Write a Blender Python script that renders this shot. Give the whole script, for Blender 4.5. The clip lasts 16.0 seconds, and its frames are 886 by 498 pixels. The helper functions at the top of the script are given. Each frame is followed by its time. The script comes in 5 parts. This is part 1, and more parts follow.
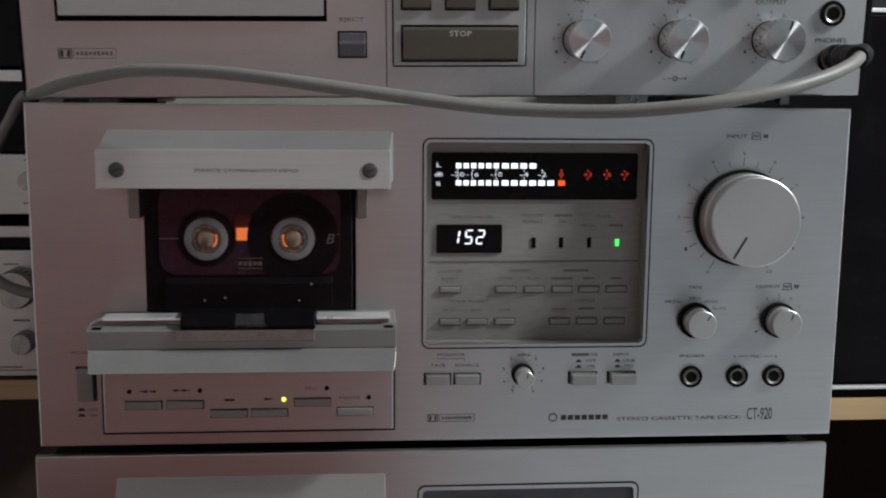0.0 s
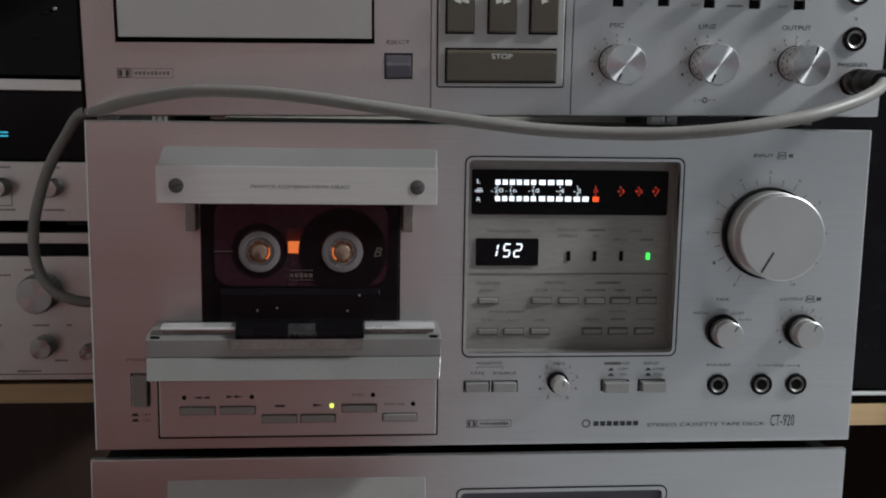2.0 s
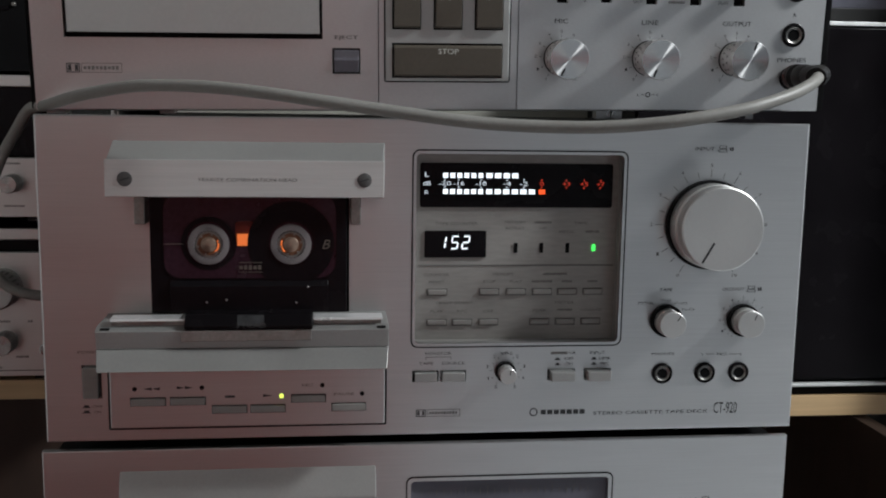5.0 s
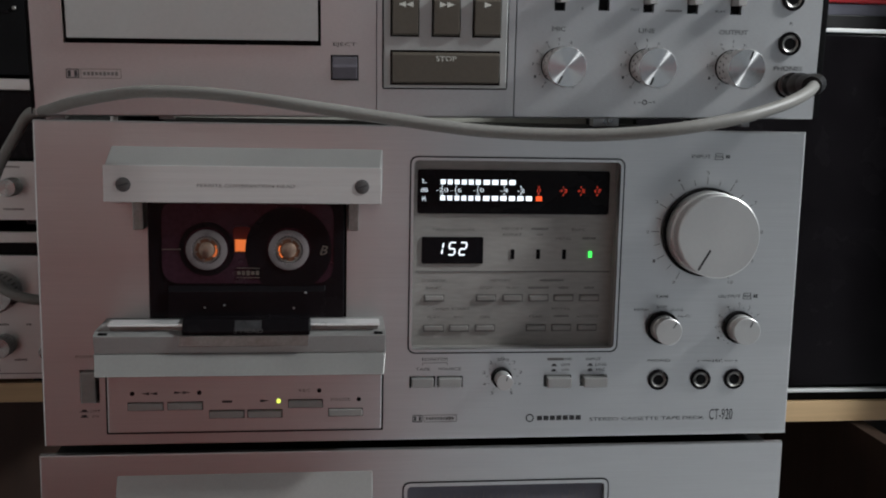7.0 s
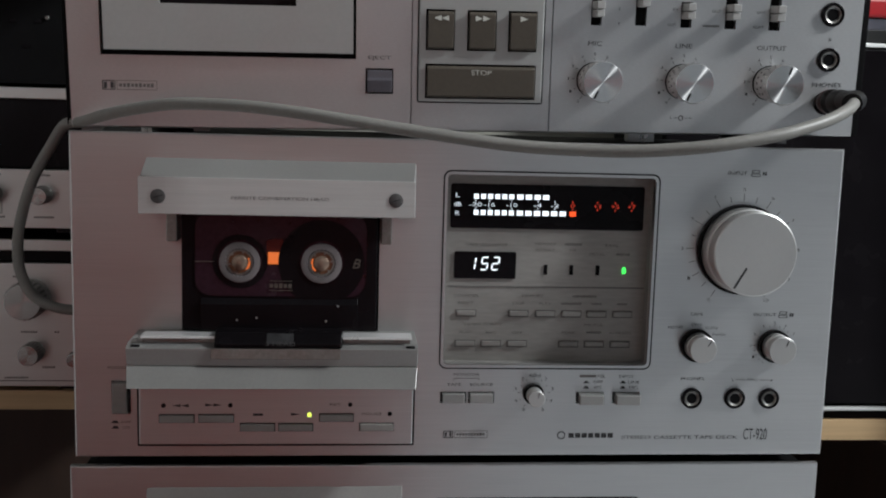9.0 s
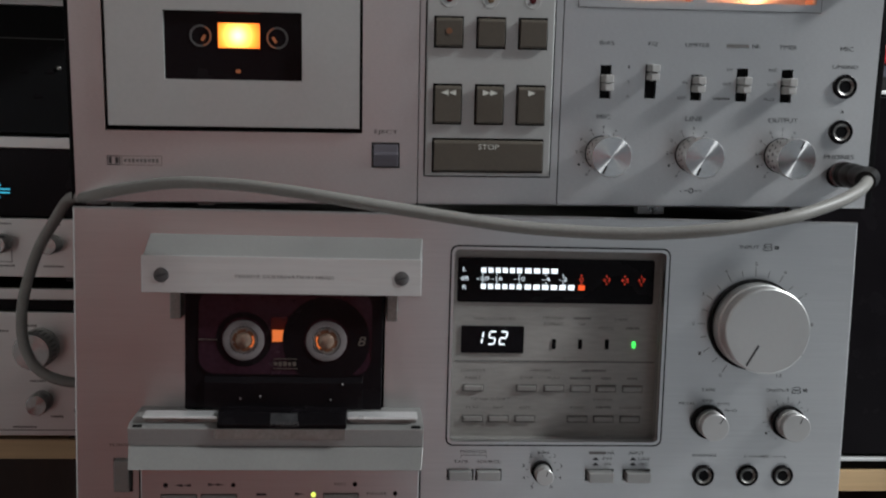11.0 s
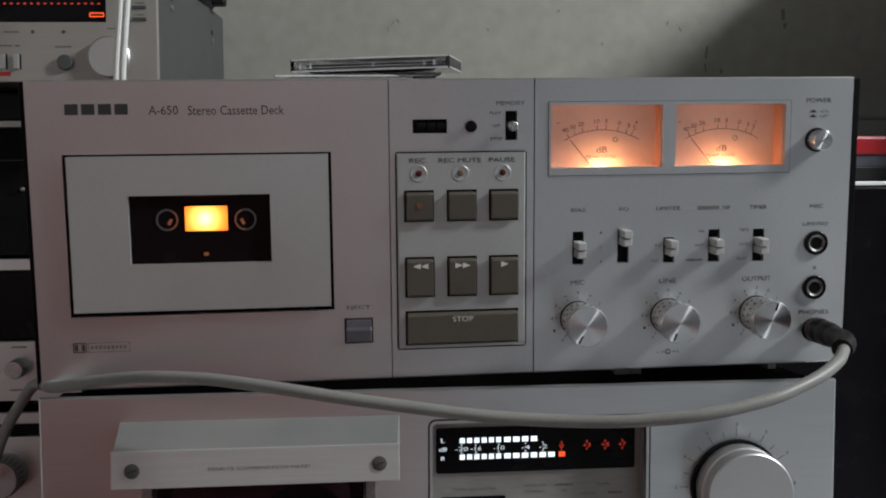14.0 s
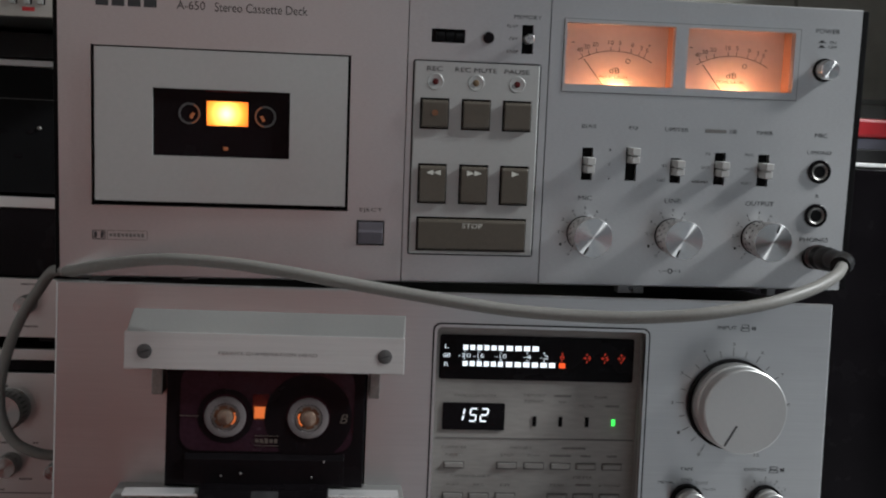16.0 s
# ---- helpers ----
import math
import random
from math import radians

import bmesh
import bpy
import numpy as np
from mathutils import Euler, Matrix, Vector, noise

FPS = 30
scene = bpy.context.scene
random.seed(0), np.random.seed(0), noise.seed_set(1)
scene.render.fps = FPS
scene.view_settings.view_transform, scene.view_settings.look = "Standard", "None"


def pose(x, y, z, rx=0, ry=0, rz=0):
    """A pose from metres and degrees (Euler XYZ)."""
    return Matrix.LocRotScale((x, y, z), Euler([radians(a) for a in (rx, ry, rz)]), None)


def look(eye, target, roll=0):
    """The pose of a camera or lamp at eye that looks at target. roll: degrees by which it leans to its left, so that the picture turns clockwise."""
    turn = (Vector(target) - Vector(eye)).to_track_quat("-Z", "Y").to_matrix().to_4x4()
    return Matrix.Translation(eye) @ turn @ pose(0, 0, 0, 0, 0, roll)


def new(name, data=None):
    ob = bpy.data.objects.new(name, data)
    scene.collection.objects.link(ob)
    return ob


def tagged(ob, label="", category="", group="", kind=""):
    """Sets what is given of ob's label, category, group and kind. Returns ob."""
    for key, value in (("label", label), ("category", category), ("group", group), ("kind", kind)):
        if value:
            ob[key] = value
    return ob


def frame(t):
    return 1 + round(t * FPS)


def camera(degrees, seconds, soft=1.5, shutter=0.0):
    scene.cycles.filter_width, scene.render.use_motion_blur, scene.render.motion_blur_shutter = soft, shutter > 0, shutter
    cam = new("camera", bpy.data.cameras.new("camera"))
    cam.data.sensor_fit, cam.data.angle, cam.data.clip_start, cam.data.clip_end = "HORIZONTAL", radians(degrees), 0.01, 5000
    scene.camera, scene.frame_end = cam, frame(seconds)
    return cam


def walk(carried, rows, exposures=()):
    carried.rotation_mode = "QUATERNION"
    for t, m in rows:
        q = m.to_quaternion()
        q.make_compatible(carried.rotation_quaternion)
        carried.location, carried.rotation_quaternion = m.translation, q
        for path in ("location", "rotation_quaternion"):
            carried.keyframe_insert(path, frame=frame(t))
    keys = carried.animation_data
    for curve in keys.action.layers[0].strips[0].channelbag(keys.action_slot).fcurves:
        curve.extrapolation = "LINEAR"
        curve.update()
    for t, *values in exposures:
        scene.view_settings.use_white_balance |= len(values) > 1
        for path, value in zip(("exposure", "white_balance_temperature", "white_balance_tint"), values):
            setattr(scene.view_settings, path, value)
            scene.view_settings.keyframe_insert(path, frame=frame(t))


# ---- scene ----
cam = camera(46.87, 16.0, 2.0, 0.5)
PATH = [
    (0, (-0.0423, -0.5197, 1.0056), (0.1076, 1.4522, 0.7066), 0.51),
    (0.5, (-0.0693, -0.5274, 1.0150), (0.1300, 1.4357, 0.6885), 1.26),
    (1, (-0.0722, -0.5327, 1.0100), (0.1000, 1.4349, 0.6955), 0.67),
    (1.5, (-0.0742, -0.5362, 1.0134), (0.0805, 1.4360, 0.7195), 0.68),
    (2, (-0.0725, -0.5399, 1.0138), (0.1021, 1.4309, 0.7217), 0.90),
    (2.5, (-0.0683, -0.5416, 1.0132), (0.1107, 1.4280, 0.7156), 0.59),
    (3, (-0.0646, -0.5464, 1.0128), (0.1622, 1.4172, 0.7083), 0.81),
    (3.5, (-0.0615, -0.5488, 1.0126), (0.1745, 1.4139, 0.7092), 0.66),
    (4, (-0.0609, -0.5491, 1.0126), (0.1685, 1.4147, 0.7114), 0.77),
    (6.5, (-0.0568, -0.5528, 1.0139), (0.1678, 1.4128, 0.7209), 1.00),
    (7, (-0.0584, -0.5527, 1.0146), (0.1678, 1.4131, 0.7241), 1.13),
    (7.5, (-0.0600, -0.5512, 1.0148), (0.1535, 1.4168, 0.7296), 0.98),
    (8, (-0.0621, -0.5497, 1.0151), (0.1377, 1.4197, 0.7297), 1.11),
    (10.5, (-0.0648, -0.5451, 1.0292), (0.1092, 1.4333, 0.7930), 1.89),
    (11, (-0.0603, -0.5386, 1.0424), (0.0962, 1.4426, 0.8185), 1.56),
    (11.5, (-0.0624, -0.5393, 1.0513), (0.0625, 1.4475, 0.8589), 1.42),
    (12, (-0.0641, -0.5394, 1.0696), (0.0783, 1.4473, 0.8883), 1.64),
    (12.5, (-0.0624, -0.5263, 1.0859), (0.1101, 1.4589, 0.9152), 0.92),
    (13, (-0.0625, -0.5134, 1.0976), (0.1319, 1.4706, 0.9370), 0.40),
    (13.5, (-0.0647, -0.5214, 1.1101), (0.1397, 1.4637, 0.9764), -0.07),
    (14, (-0.0619, -0.5252, 1.1086), (0.1512, 1.4589, 0.9752), -0.19),
    (14.5, (-0.0622, -0.5250, 1.1065), (0.1377, 1.4607, 0.9758), 0.01),
    (15, (-0.0598, -0.5279, 1.0957), (0.1469, 1.4562, 0.9510), 0.68),
    (15.5, (-0.0600, -0.5355, 1.0707), (0.1034, 1.4543, 0.9394), 1.34),
    (16, (-0.0670, -0.5422, 1.0565), (0.1409, 1.4441, 0.9355), 2.43),
]
walk(cam, [(t, look(eye, target, roll)) for t, eye, target, roll in PATH], [(0, -0.04), (11, -0.05), (13, -0.17), (15.5, -0.17), (16, -0.12)])

# ---- light ----
world = bpy.data.worlds.new("world")
scene.world = world
world.use_nodes = True
world.node_tree.nodes["Background"].inputs[0].default_value = (0.5, 0.55, 0.62, 1)
world.node_tree.nodes["Background"].inputs[1].default_value = 0.012
LAMP = Vector((1.9, -0.58, 2.41))
lamp = bpy.data.lights.new("ceiling_light", "AREA")
lamp.shape, lamp.size, lamp.energy, lamp.color = "DISK", 0.38, 87, (0.925, 0.965, 0.985)
lamp_ob = new("ceiling_light", lamp)
lamp_ob.matrix_world = look(LAMP, (0.0, 0.0, 1.0))

# ---- materials ----
def node_mat(name):
    m = bpy.data.materials.new(name)
    m.use_nodes = True
    nt = m.node_tree
    return m, nt, nt.nodes["Principled BSDF"]


def ramp(nt, fac, stops):
    r = nt.nodes.new("ShaderNodeValToRGB")
    while len(r.color_ramp.elements) < len(stops):
        r.color_ramp.elements.new(0.5)
    for e, (p, c) in zip(r.color_ramp.elements, stops):
        e.position, e.color = p, (*c, 1)
    nt.links.new(fac, r.inputs[0])
    return r.outputs[0]


def noise_tex(nt, scale, stretch=(1, 1, 1), detail=4):
    co = nt.nodes.new("ShaderNodeTexCoord")
    mp = nt.nodes.new("ShaderNodeMapping")
    mp.inputs["Scale"].default_value = stretch
    n = nt.nodes.new("ShaderNodeTexNoise")
    n.inputs["Scale"].default_value, n.inputs["Detail"].default_value = scale, detail
    nt.links.new(co.outputs["Object"], mp.inputs[0])
    nt.links.new(mp.outputs[0], n.inputs["Vector"])
    return n.outputs["Fac"]


def varied(name, colour, rough=0.5, metal=0.0, spread=0.12, grain=(900, (1, 1, 1)), stain=14, bump=0.05, coat=0.0, gloss=0.5, streak=False, brushed=0.0):
    """A surface with a fine grain, broad stains and a slight relief; brushed metal spreads its gloss across the brush lines."""
    m, nt, b = node_mat(name)
    fine = noise_tex(nt, grain[0], grain[1])
    broad = noise_tex(nt, stain, (0.25, 1, 3) if streak else (1, 1, 1), 6)
    mix = nt.nodes.new("ShaderNodeMath")
    mix.operation = "MULTIPLY_ADD"
    mix.inputs[1].default_value = 0.5
    half = nt.nodes.new("ShaderNodeMath")
    half.operation = "MULTIPLY"
    half.inputs[1].default_value = 0.5
    nt.links.new(broad, half.inputs[0])
    nt.links.new(fine, mix.inputs[0])
    nt.links.new(half.outputs[0], mix.inputs[2])
    lo = [c * (1 - spread) for c in colour]
    hi = [min(1, c * (1 + spread)) for c in colour]
    nt.links.new(ramp(nt, mix.outputs[0], [(0.3, lo), (0.7, hi)]), b.inputs["Base Color"])
    ro = nt.nodes.new("ShaderNodeMapRange")
    ro.inputs["From Min"].default_value, ro.inputs["From Max"].default_value = 0.3, 0.7
    ro.inputs["To Min"].default_value, ro.inputs["To Max"].default_value = max(0.02, rough - (0.02 if brushed else 0.08)), min(1, rough + (0.03 if brushed else 0.1))
    nt.links.new(broad, ro.inputs["Value"])
    nt.links.new(ro.outputs[0], b.inputs["Roughness"])
    b.inputs["Metallic"].default_value = metal
    b.inputs["Coat Weight"].default_value = coat
    b.inputs["Specular IOR Level"].default_value = gloss
    if brushed:
        across = nt.nodes.new("ShaderNodeCombineXYZ")
        across.inputs[2].default_value = 1.0
        b.inputs["Anisotropic"].default_value = brushed
        nt.links.new(across.outputs[0], b.inputs["Tangent"])
    if bump:
        bp = nt.nodes.new("ShaderNodeBump")
        bp.inputs["Strength"].default_value, bp.inputs["Distance"].default_value = bump, 0.0004
        nt.links.new(fine, bp.inputs["Height"])
        nt.links.new(bp.outputs[0], b.inputs["Normal"])
    return m


def glow(name, colour, strength):
    m, nt, b = node_mat(name)
    b.inputs["Base Color"].default_value = (0.02, 0.02, 0.02, 1)
    b.inputs["Emission Color"].default_value = (*colour, 1)
    b.inputs["Emission Strength"].default_value = strength
    return m


def turned(name, colour, rough, aniso):
    """Metal turned on a lathe: fine rings round the knob's axis."""
    m, nt, b = node_mat(name)
    b.inputs["Base Color"].default_value = (*colour, 1)
    b.inputs["Metallic"].default_value, b.inputs["Roughness"].default_value = 1.0, rough
    b.inputs["Anisotropic"].default_value = aniso
    tg = nt.nodes.new("ShaderNodeTangent")
    tg.direction_type, tg.axis = "RADIAL", "Y"
    b.inputs["Anisotropic Rotation"].default_value = 0.25
    nt.links.new(tg.outputs[0], b.inputs["Tangent"])
    return m


def see_through_tint(name, colour, glow_colour):
    """Tinted plastic that lets some of the light behind it through, scattered."""
    m, nt, b = node_mat(name)
    b.inputs["Base Color"].default_value = (*colour, 1)
    b.inputs["Roughness"].default_value = 0.25
    through_light = nt.nodes.new("ShaderNodeBsdfTranslucent")
    through_light.inputs["Color"].default_value = (*glow_colour, 1)
    both = nt.nodes.new("ShaderNodeMixShader")
    both.inputs[0].default_value = 0.5
    nt.links.new(b.outputs[0], both.inputs[1])
    nt.links.new(through_light.outputs[0], both.inputs[2])
    nt.links.new(both.outputs[0], nt.nodes["Material Output"].inputs["Surface"])
    return m


def clear(name, colour, rough=0.03, ior=1.47):
    m, nt, b = node_mat(name)
    b.inputs["Base Color"].default_value = (*colour, 1)
    b.inputs["Roughness"].default_value, b.inputs["IOR"].default_value = rough, ior
    b.inputs["Transmission Weight"].default_value = 1.0
    return m


def bulb_window(name, centre, radius):
    """A lit diffuser with its bulb behind the middle: near white at the bulb, orange at the rim."""
    m, nt, b = node_mat(name)
    co = nt.nodes.new("ShaderNodeTexCoord")
    d = nt.nodes.new("ShaderNodeVectorMath")
    d.operation = "DISTANCE"
    d.inputs[1].default_value = centre
    nt.links.new(co.outputs["Object"], d.inputs[0])
    k = nt.nodes.new("ShaderNodeMath")
    k.operation = "DIVIDE"
    k.inputs[1].default_value = radius
    nt.links.new(d.outputs["Value"], k.inputs[0])
    b.inputs["Base Color"].default_value = (0.05, 0.03, 0.02, 1)
    nt.links.new(ramp(nt, k.outputs[0], [(0.0, (1.0, 0.84, 0.42)), (0.4, (1.0, 0.50, 0.10)), (0.72, (0.95, 0.24, 0.02)), (1.0, (0.6, 0.10, 0.01))]), b.inputs["Emission Color"])
    b.inputs["Emission Strength"].default_value = 2.7
    return m


ALU = varied("brushed_aluminium", (0.64, 0.64, 0.645), 0.34, 0.98, 0.08, (1900, (0.012, 1, 1)), 9, 0.05, streak=True, brushed=0.8)
ALU_SATIN = varied("blasted_aluminium", (0.62, 0.62, 0.625), 0.37, 0.93, 0.07, (1500, (0.3, 1, 1)), 9, 0.05, brushed=0.6)
ALU_SMOOTH = varied("satin_aluminium", (0.46, 0.47, 0.46), 0.42, 0.6, 0.04, (500, (1, 1, 1)), 11, 0.02)
ALU_HOOD = varied("brushed_cover_lit", (0.60, 0.60, 0.59), 0.42, 0.6, 0.10, (900, (0.02, 1, 1)), 9, 0.08, streak=True)
ALU_TRAY = varied("cast_silver_and_shaded_cover", (0.37, 0.37, 0.36), 0.42, 0.65, 0.06, (700, (1, 1, 1)), 16, 0.05)
ALU_DIM = varied("grey_recess_panel", (0.30, 0.29, 0.275), 0.42, 0.3, 0.17, (500, (0.2, 1, 1)), 24, 0.04)
ALU_BUTTON = varied("grey_push_button", (0.30, 0.29, 0.275), 0.4, 0.4, 0.08, (500, (0.2, 1, 1)), 24, 0.03)
STEEL = varied("steel", (0.5, 0.5, 0.5), 0.3, 0.9, 0.08, (600, (1, 1, 1)), 30, 0.04)
SLEEVE = varied("dull_sleeve", (0.28, 0.275, 0.26), 0.4, 0.8, 0.25, (600, (1, 1, 1)), 60, 0.04)
# edge highlight of the holder lips put into a lighter base
LIP = varied("highlighted_lip", (0.74, 0.74, 0.74), 0.3, 0.55, 0.08, (900, (0.02, 1, 1)), 20, 0.04)
BRASS = varied("worn_brass", (0.30, 0.21, 0.16), 0.35, 0.7, 0.25, (600, (1, 1, 1)), 60, 0.03)
WINDOW_SMOKE = varied("smoky_plastic", (0.035, 0.035, 0.037), 0.35, 0.0, 0.5, (500, (1, 1, 1)), 200, 0.05)
CHROME = varied("polished_rim", (0.80, 0.80, 0.79), 0.17, 1.0, 0.06, (600, (1, 1, 1)), 40, 0.02)
KNOB = turned("turned_aluminium", (0.80, 0.80, 0.80), 0.25, 1.0)
SILVER = varied("silver_paint", (0.70, 0.71, 0.70), 0.45, 0.3, 0.06, (1000, (0.02, 1, 1)), 9, 0.05)
FACE = varied("receiver_aluminium", (0.70, 0.70, 0.69), 0.30, 0.85, 0.07, (1600, (0.02, 1, 1)), 9, 0.04, streak=True, brushed=0.5)
KNOB_MATT = varied("matt_knob", (0.58, 0.58, 0.57), 0.38, 0.85, 0.03, (700, (1, 1, 1)), 12, 0.02)
KNOB_DIM = turned("dull_turned_aluminium", (0.52, 0.52, 0.51), 0.2, 0.95)
KNOB_SIDE = varied("satin_knob_side", (0.66, 0.66, 0.655), 0.34, 0.85, 0.06, (600, (1, 1, 1)), 40, 0.02)
KNOB_EDGE = varied("polished_chamfer", (0.66, 0.66, 0.65), 0.36, 0.8, 0.04, (700, (1, 1, 1)), 20, 0.02)
BLACK = varied("black_paint", (0.0055, 0.0055, 0.006), 0.5, 0.0, 0.3, (700, (1, 1, 1)), 20, 0.08, 0.0, 0.08)
BLACK_GLOSS = varied("black_plastic", (0.006, 0.005, 0.006), 0.22, 0.0, 0.3, (500, (1, 1, 1)), 18, 0.0, 0.0, 0.12)
DARK_RED = varied("dark_tinted_plastic", (0.021, 0.009, 0.0155), 0.2, 0.0, 0.35, (400, (1, 1, 1)), 40, 0.0, 0.0, 0.4)
INK = varied("printed_ink", (0.025, 0.025, 0.027), 0.6, 0.0, 0.1, (900, (1, 1, 1)), 40, 0.0)
INK_SOFT = varied("worn_ink_and_shadow_line", (0.13, 0.125, 0.12), 0.6, 0.0, 0.2, (900, (1, 1, 1)), 60, 0.0)
INK_WHITE = varied("white_print", (0.6, 0.6, 0.55), 0.6, 0.0, 0.1, (900, (1, 1, 1)), 40, 0.0)
TAPE_INK = varied("faded_tape_print", (0.085, 0.066, 0.055), 0.5, 0.0, 0.2, (900, (1, 1, 1)), 60, 0.0)
TINT_LIT = see_through_tint("tinted_tape_window", (0.03, 0.012, 0.018), (0.6, 0.34, 0.32))
INK_GOLD = varied("gold_print", (0.15, 0.10, 0.055), 0.5, 0.0, 0.15, (900, (1, 1, 1)), 40, 0.0)
OLIVE = varied("olive_brown_plastic", (0.074, 0.062, 0.048), 0.42, 0.0, 0.12, (600, (1, 1, 1)), 30, 0.04)
LEVER = varied("pale_grey_plastic", (0.42, 0.42, 0.41), 0.5, 0.0, 0.05, (500, (1, 1, 1)), 40, 0.03)
WHITE_HUB = varied("white_plastic", (0.17, 0.15, 0.152), 0.45, 0.0, 0.06, (500, (1, 1, 1)), 60, 0.02)
CABLE = varied("grey_rubber", (0.215, 0.21, 0.195), 0.55, 0.0, 0.1, (500, (1, 1, 1)), 25, 0.06)
WIRE = varied("white_rubber", (0.7, 0.7, 0.68), 0.5, 0.0, 0.06, (500, (1, 1, 1)), 25, 0.03)
RUBBER = varied("black_rubber", (0.009, 0.008, 0.008), 0.38, 0.0, 0.2, (700, (1, 1, 1)), 50, 0.1, 0.0, 0.25)
WALL = varied("stained_plaster", (0.30, 0.295, 0.258), 0.9, 0.0, 0.14, (48, (1, 1, 1)), 2.6, 0.4)
# tints for unseen surfaces that colour the reflections in the metal
RED_REFLECTOR = varied("red_reflector", (0.50, 0.112, 0.096), 0.9, 0.0, 0.15, (60, (1, 1, 1)), 3, 0.3)
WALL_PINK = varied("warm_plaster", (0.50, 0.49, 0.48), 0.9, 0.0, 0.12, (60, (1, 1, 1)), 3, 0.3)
PALE_REFLECTOR = varied("pale_reflector", (0.86, 0.775, 0.74), 0.9, 0.0, 0.12, (60, (1, 1, 1)), 3, 0.3)
CEILING_PAINT = varied("ceiling_paint", (0.30, 0.30, 0.30), 0.9, 0.0, 0.12, (60, (1, 1, 1)), 3, 0.3)
WALL_COOL = varied("cool_plaster", (0.30, 0.32, 0.345), 0.9, 0.0, 0.12, (60, (1, 1, 1)), 3, 0.3)
DARK_REFLECTOR = varied("dark_red_reflector", (0.11, 0.028, 0.023), 0.6, 0.0, 0.2, (50, (1, 1, 1)), 4, 0.1)
WALL_GREY = varied("blue_grey_plaster", (0.18, 0.20, 0.225), 0.9, 0.0, 0.12, (60, (1, 1, 1)), 3, 0.3)
WOOD = varied("pine_board", (0.52, 0.36, 0.20), 0.5, 0.0, 0.18, (40, (0.15, 3, 6)), 8, 0.15)
WOOD_DARK = varied("dark_brown_board", (0.035, 0.02, 0.014), 0.55, 0.0, 0.3, (40, (1, 3, 0.2)), 6, 0.15)
FLOOR = varied("bounce_floor", (0.60, 0.61, 0.62), 0.5, 0.0, 0.15, (50, (1, 1, 1)), 2, 0.1)
DARK_STEEL = varied("dark_painted_steel", (0.022, 0.022, 0.022), 0.5, 0.1, 0.2, (500, (1, 1, 1)), 12, 0.06, 0.0, 0.2)
GREY_STEEL = varied("grey_painted_steel", (0.078, 0.084, 0.080), 0.5, 0.2, 0.1, (500, (1, 1, 1)), 8, 0.05)
CREAM = varied("champagne_aluminium", (0.385, 0.362, 0.332), 0.42, 0.45, 0.05, (260, (0.04, 1, 1)), 10, 0.04)
# meter card darkened to carry the shade on the inner sides
METER_SIDE = varied("shaded_meter_side", (0.42, 0.23, 0.16), 0.8, 0.0, 0.05, (300, (1, 1, 1)), 60, 0.0)
PAPER = varied("meter_card", (0.74, 0.60, 0.54), 0.8, 0.0, 0.05, (300, (1, 1, 1)), 60, 0.0)
RED_PLASTIC = varied("red_plastic", (0.42, 0.012, 0.018), 0.35, 0.0, 0.1, (400, (1, 1, 1)), 20, 0.02)
DIAL_INK = varied("brown_dial_ink", (0.07, 0.035, 0.025), 0.6, 0.0, 0.1, (900, (1, 1, 1)), 40, 0.0)
RED_DIM = varied("dark_red_lens_and_glint", (0.075, 0.007, 0.008), 0.2)
AMBER = varied("amber_shade", (0.16, 0.065, 0.03), 0.4, 0.0, 0.2, (500, (1, 1, 1)), 60, 0.0)
SCREW = varied("dull_screw", (0.09, 0.085, 0.085), 0.5, 0.3, 0.2, (700, (1, 1, 1)), 60, 0.05)
EJECT = varied("purple_grey_plastic", (0.085, 0.078, 0.092), 0.35, 0.0, 0.15, (700, (1, 1, 1)), 60, 0.04)
BRIGHT_EDGE = varied("clear_edge_shine", (0.82, 0.82, 0.86), 0.15, 0.0, 0.25, (200, (1, 1, 1)), 70, 0.0)
PALE_EDGE = varied("pale_clear_edge", (0.66, 0.65, 0.70), 0.2, 0.0, 0.2, (300, (1, 1, 1)), 60, 0.0)
SCUFF = varied("grey_scuff", (0.17, 0.165, 0.145), 0.9, 0.0, 0.3, (200, (1, 1, 1)), 60, 0.1)
SMOKE_DARK = varied("dark_case_tray", (0.030, 0.028, 0.032), 0.4, 0.0, 0.4, (90, (1, 1, 1)), 40, 0.0)
SMOKE = varied("smoky_card", (0.10, 0.10, 0.125), 0.35, 0.0, 0.3, (90, (0.2, 1, 1)), 25, 0.0)
ACRYLIC = clear("clear_polystyrene", (0.9, 0.9, 0.93), 0.06, 1.58)
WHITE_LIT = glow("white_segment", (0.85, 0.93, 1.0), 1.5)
WHITE_DIM = glow("white_numeral", (0.8, 0.9, 1.0), 1.0)
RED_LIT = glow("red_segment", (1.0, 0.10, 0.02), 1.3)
RED_FAINT = glow("red_numeral", (1.0, 0.07, 0.03), 0.55)
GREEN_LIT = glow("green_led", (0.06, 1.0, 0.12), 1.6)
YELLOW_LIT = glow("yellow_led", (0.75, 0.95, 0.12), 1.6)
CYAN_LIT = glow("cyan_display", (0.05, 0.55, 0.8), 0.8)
ORANGE_LIT = glow("orange_lamp_light", (1.0, 0.22, 0.05), 0.75)
ORANGE_DIM = glow("orange_reflected_lamp", (0.8, 0.22, 0.06), 0.25)


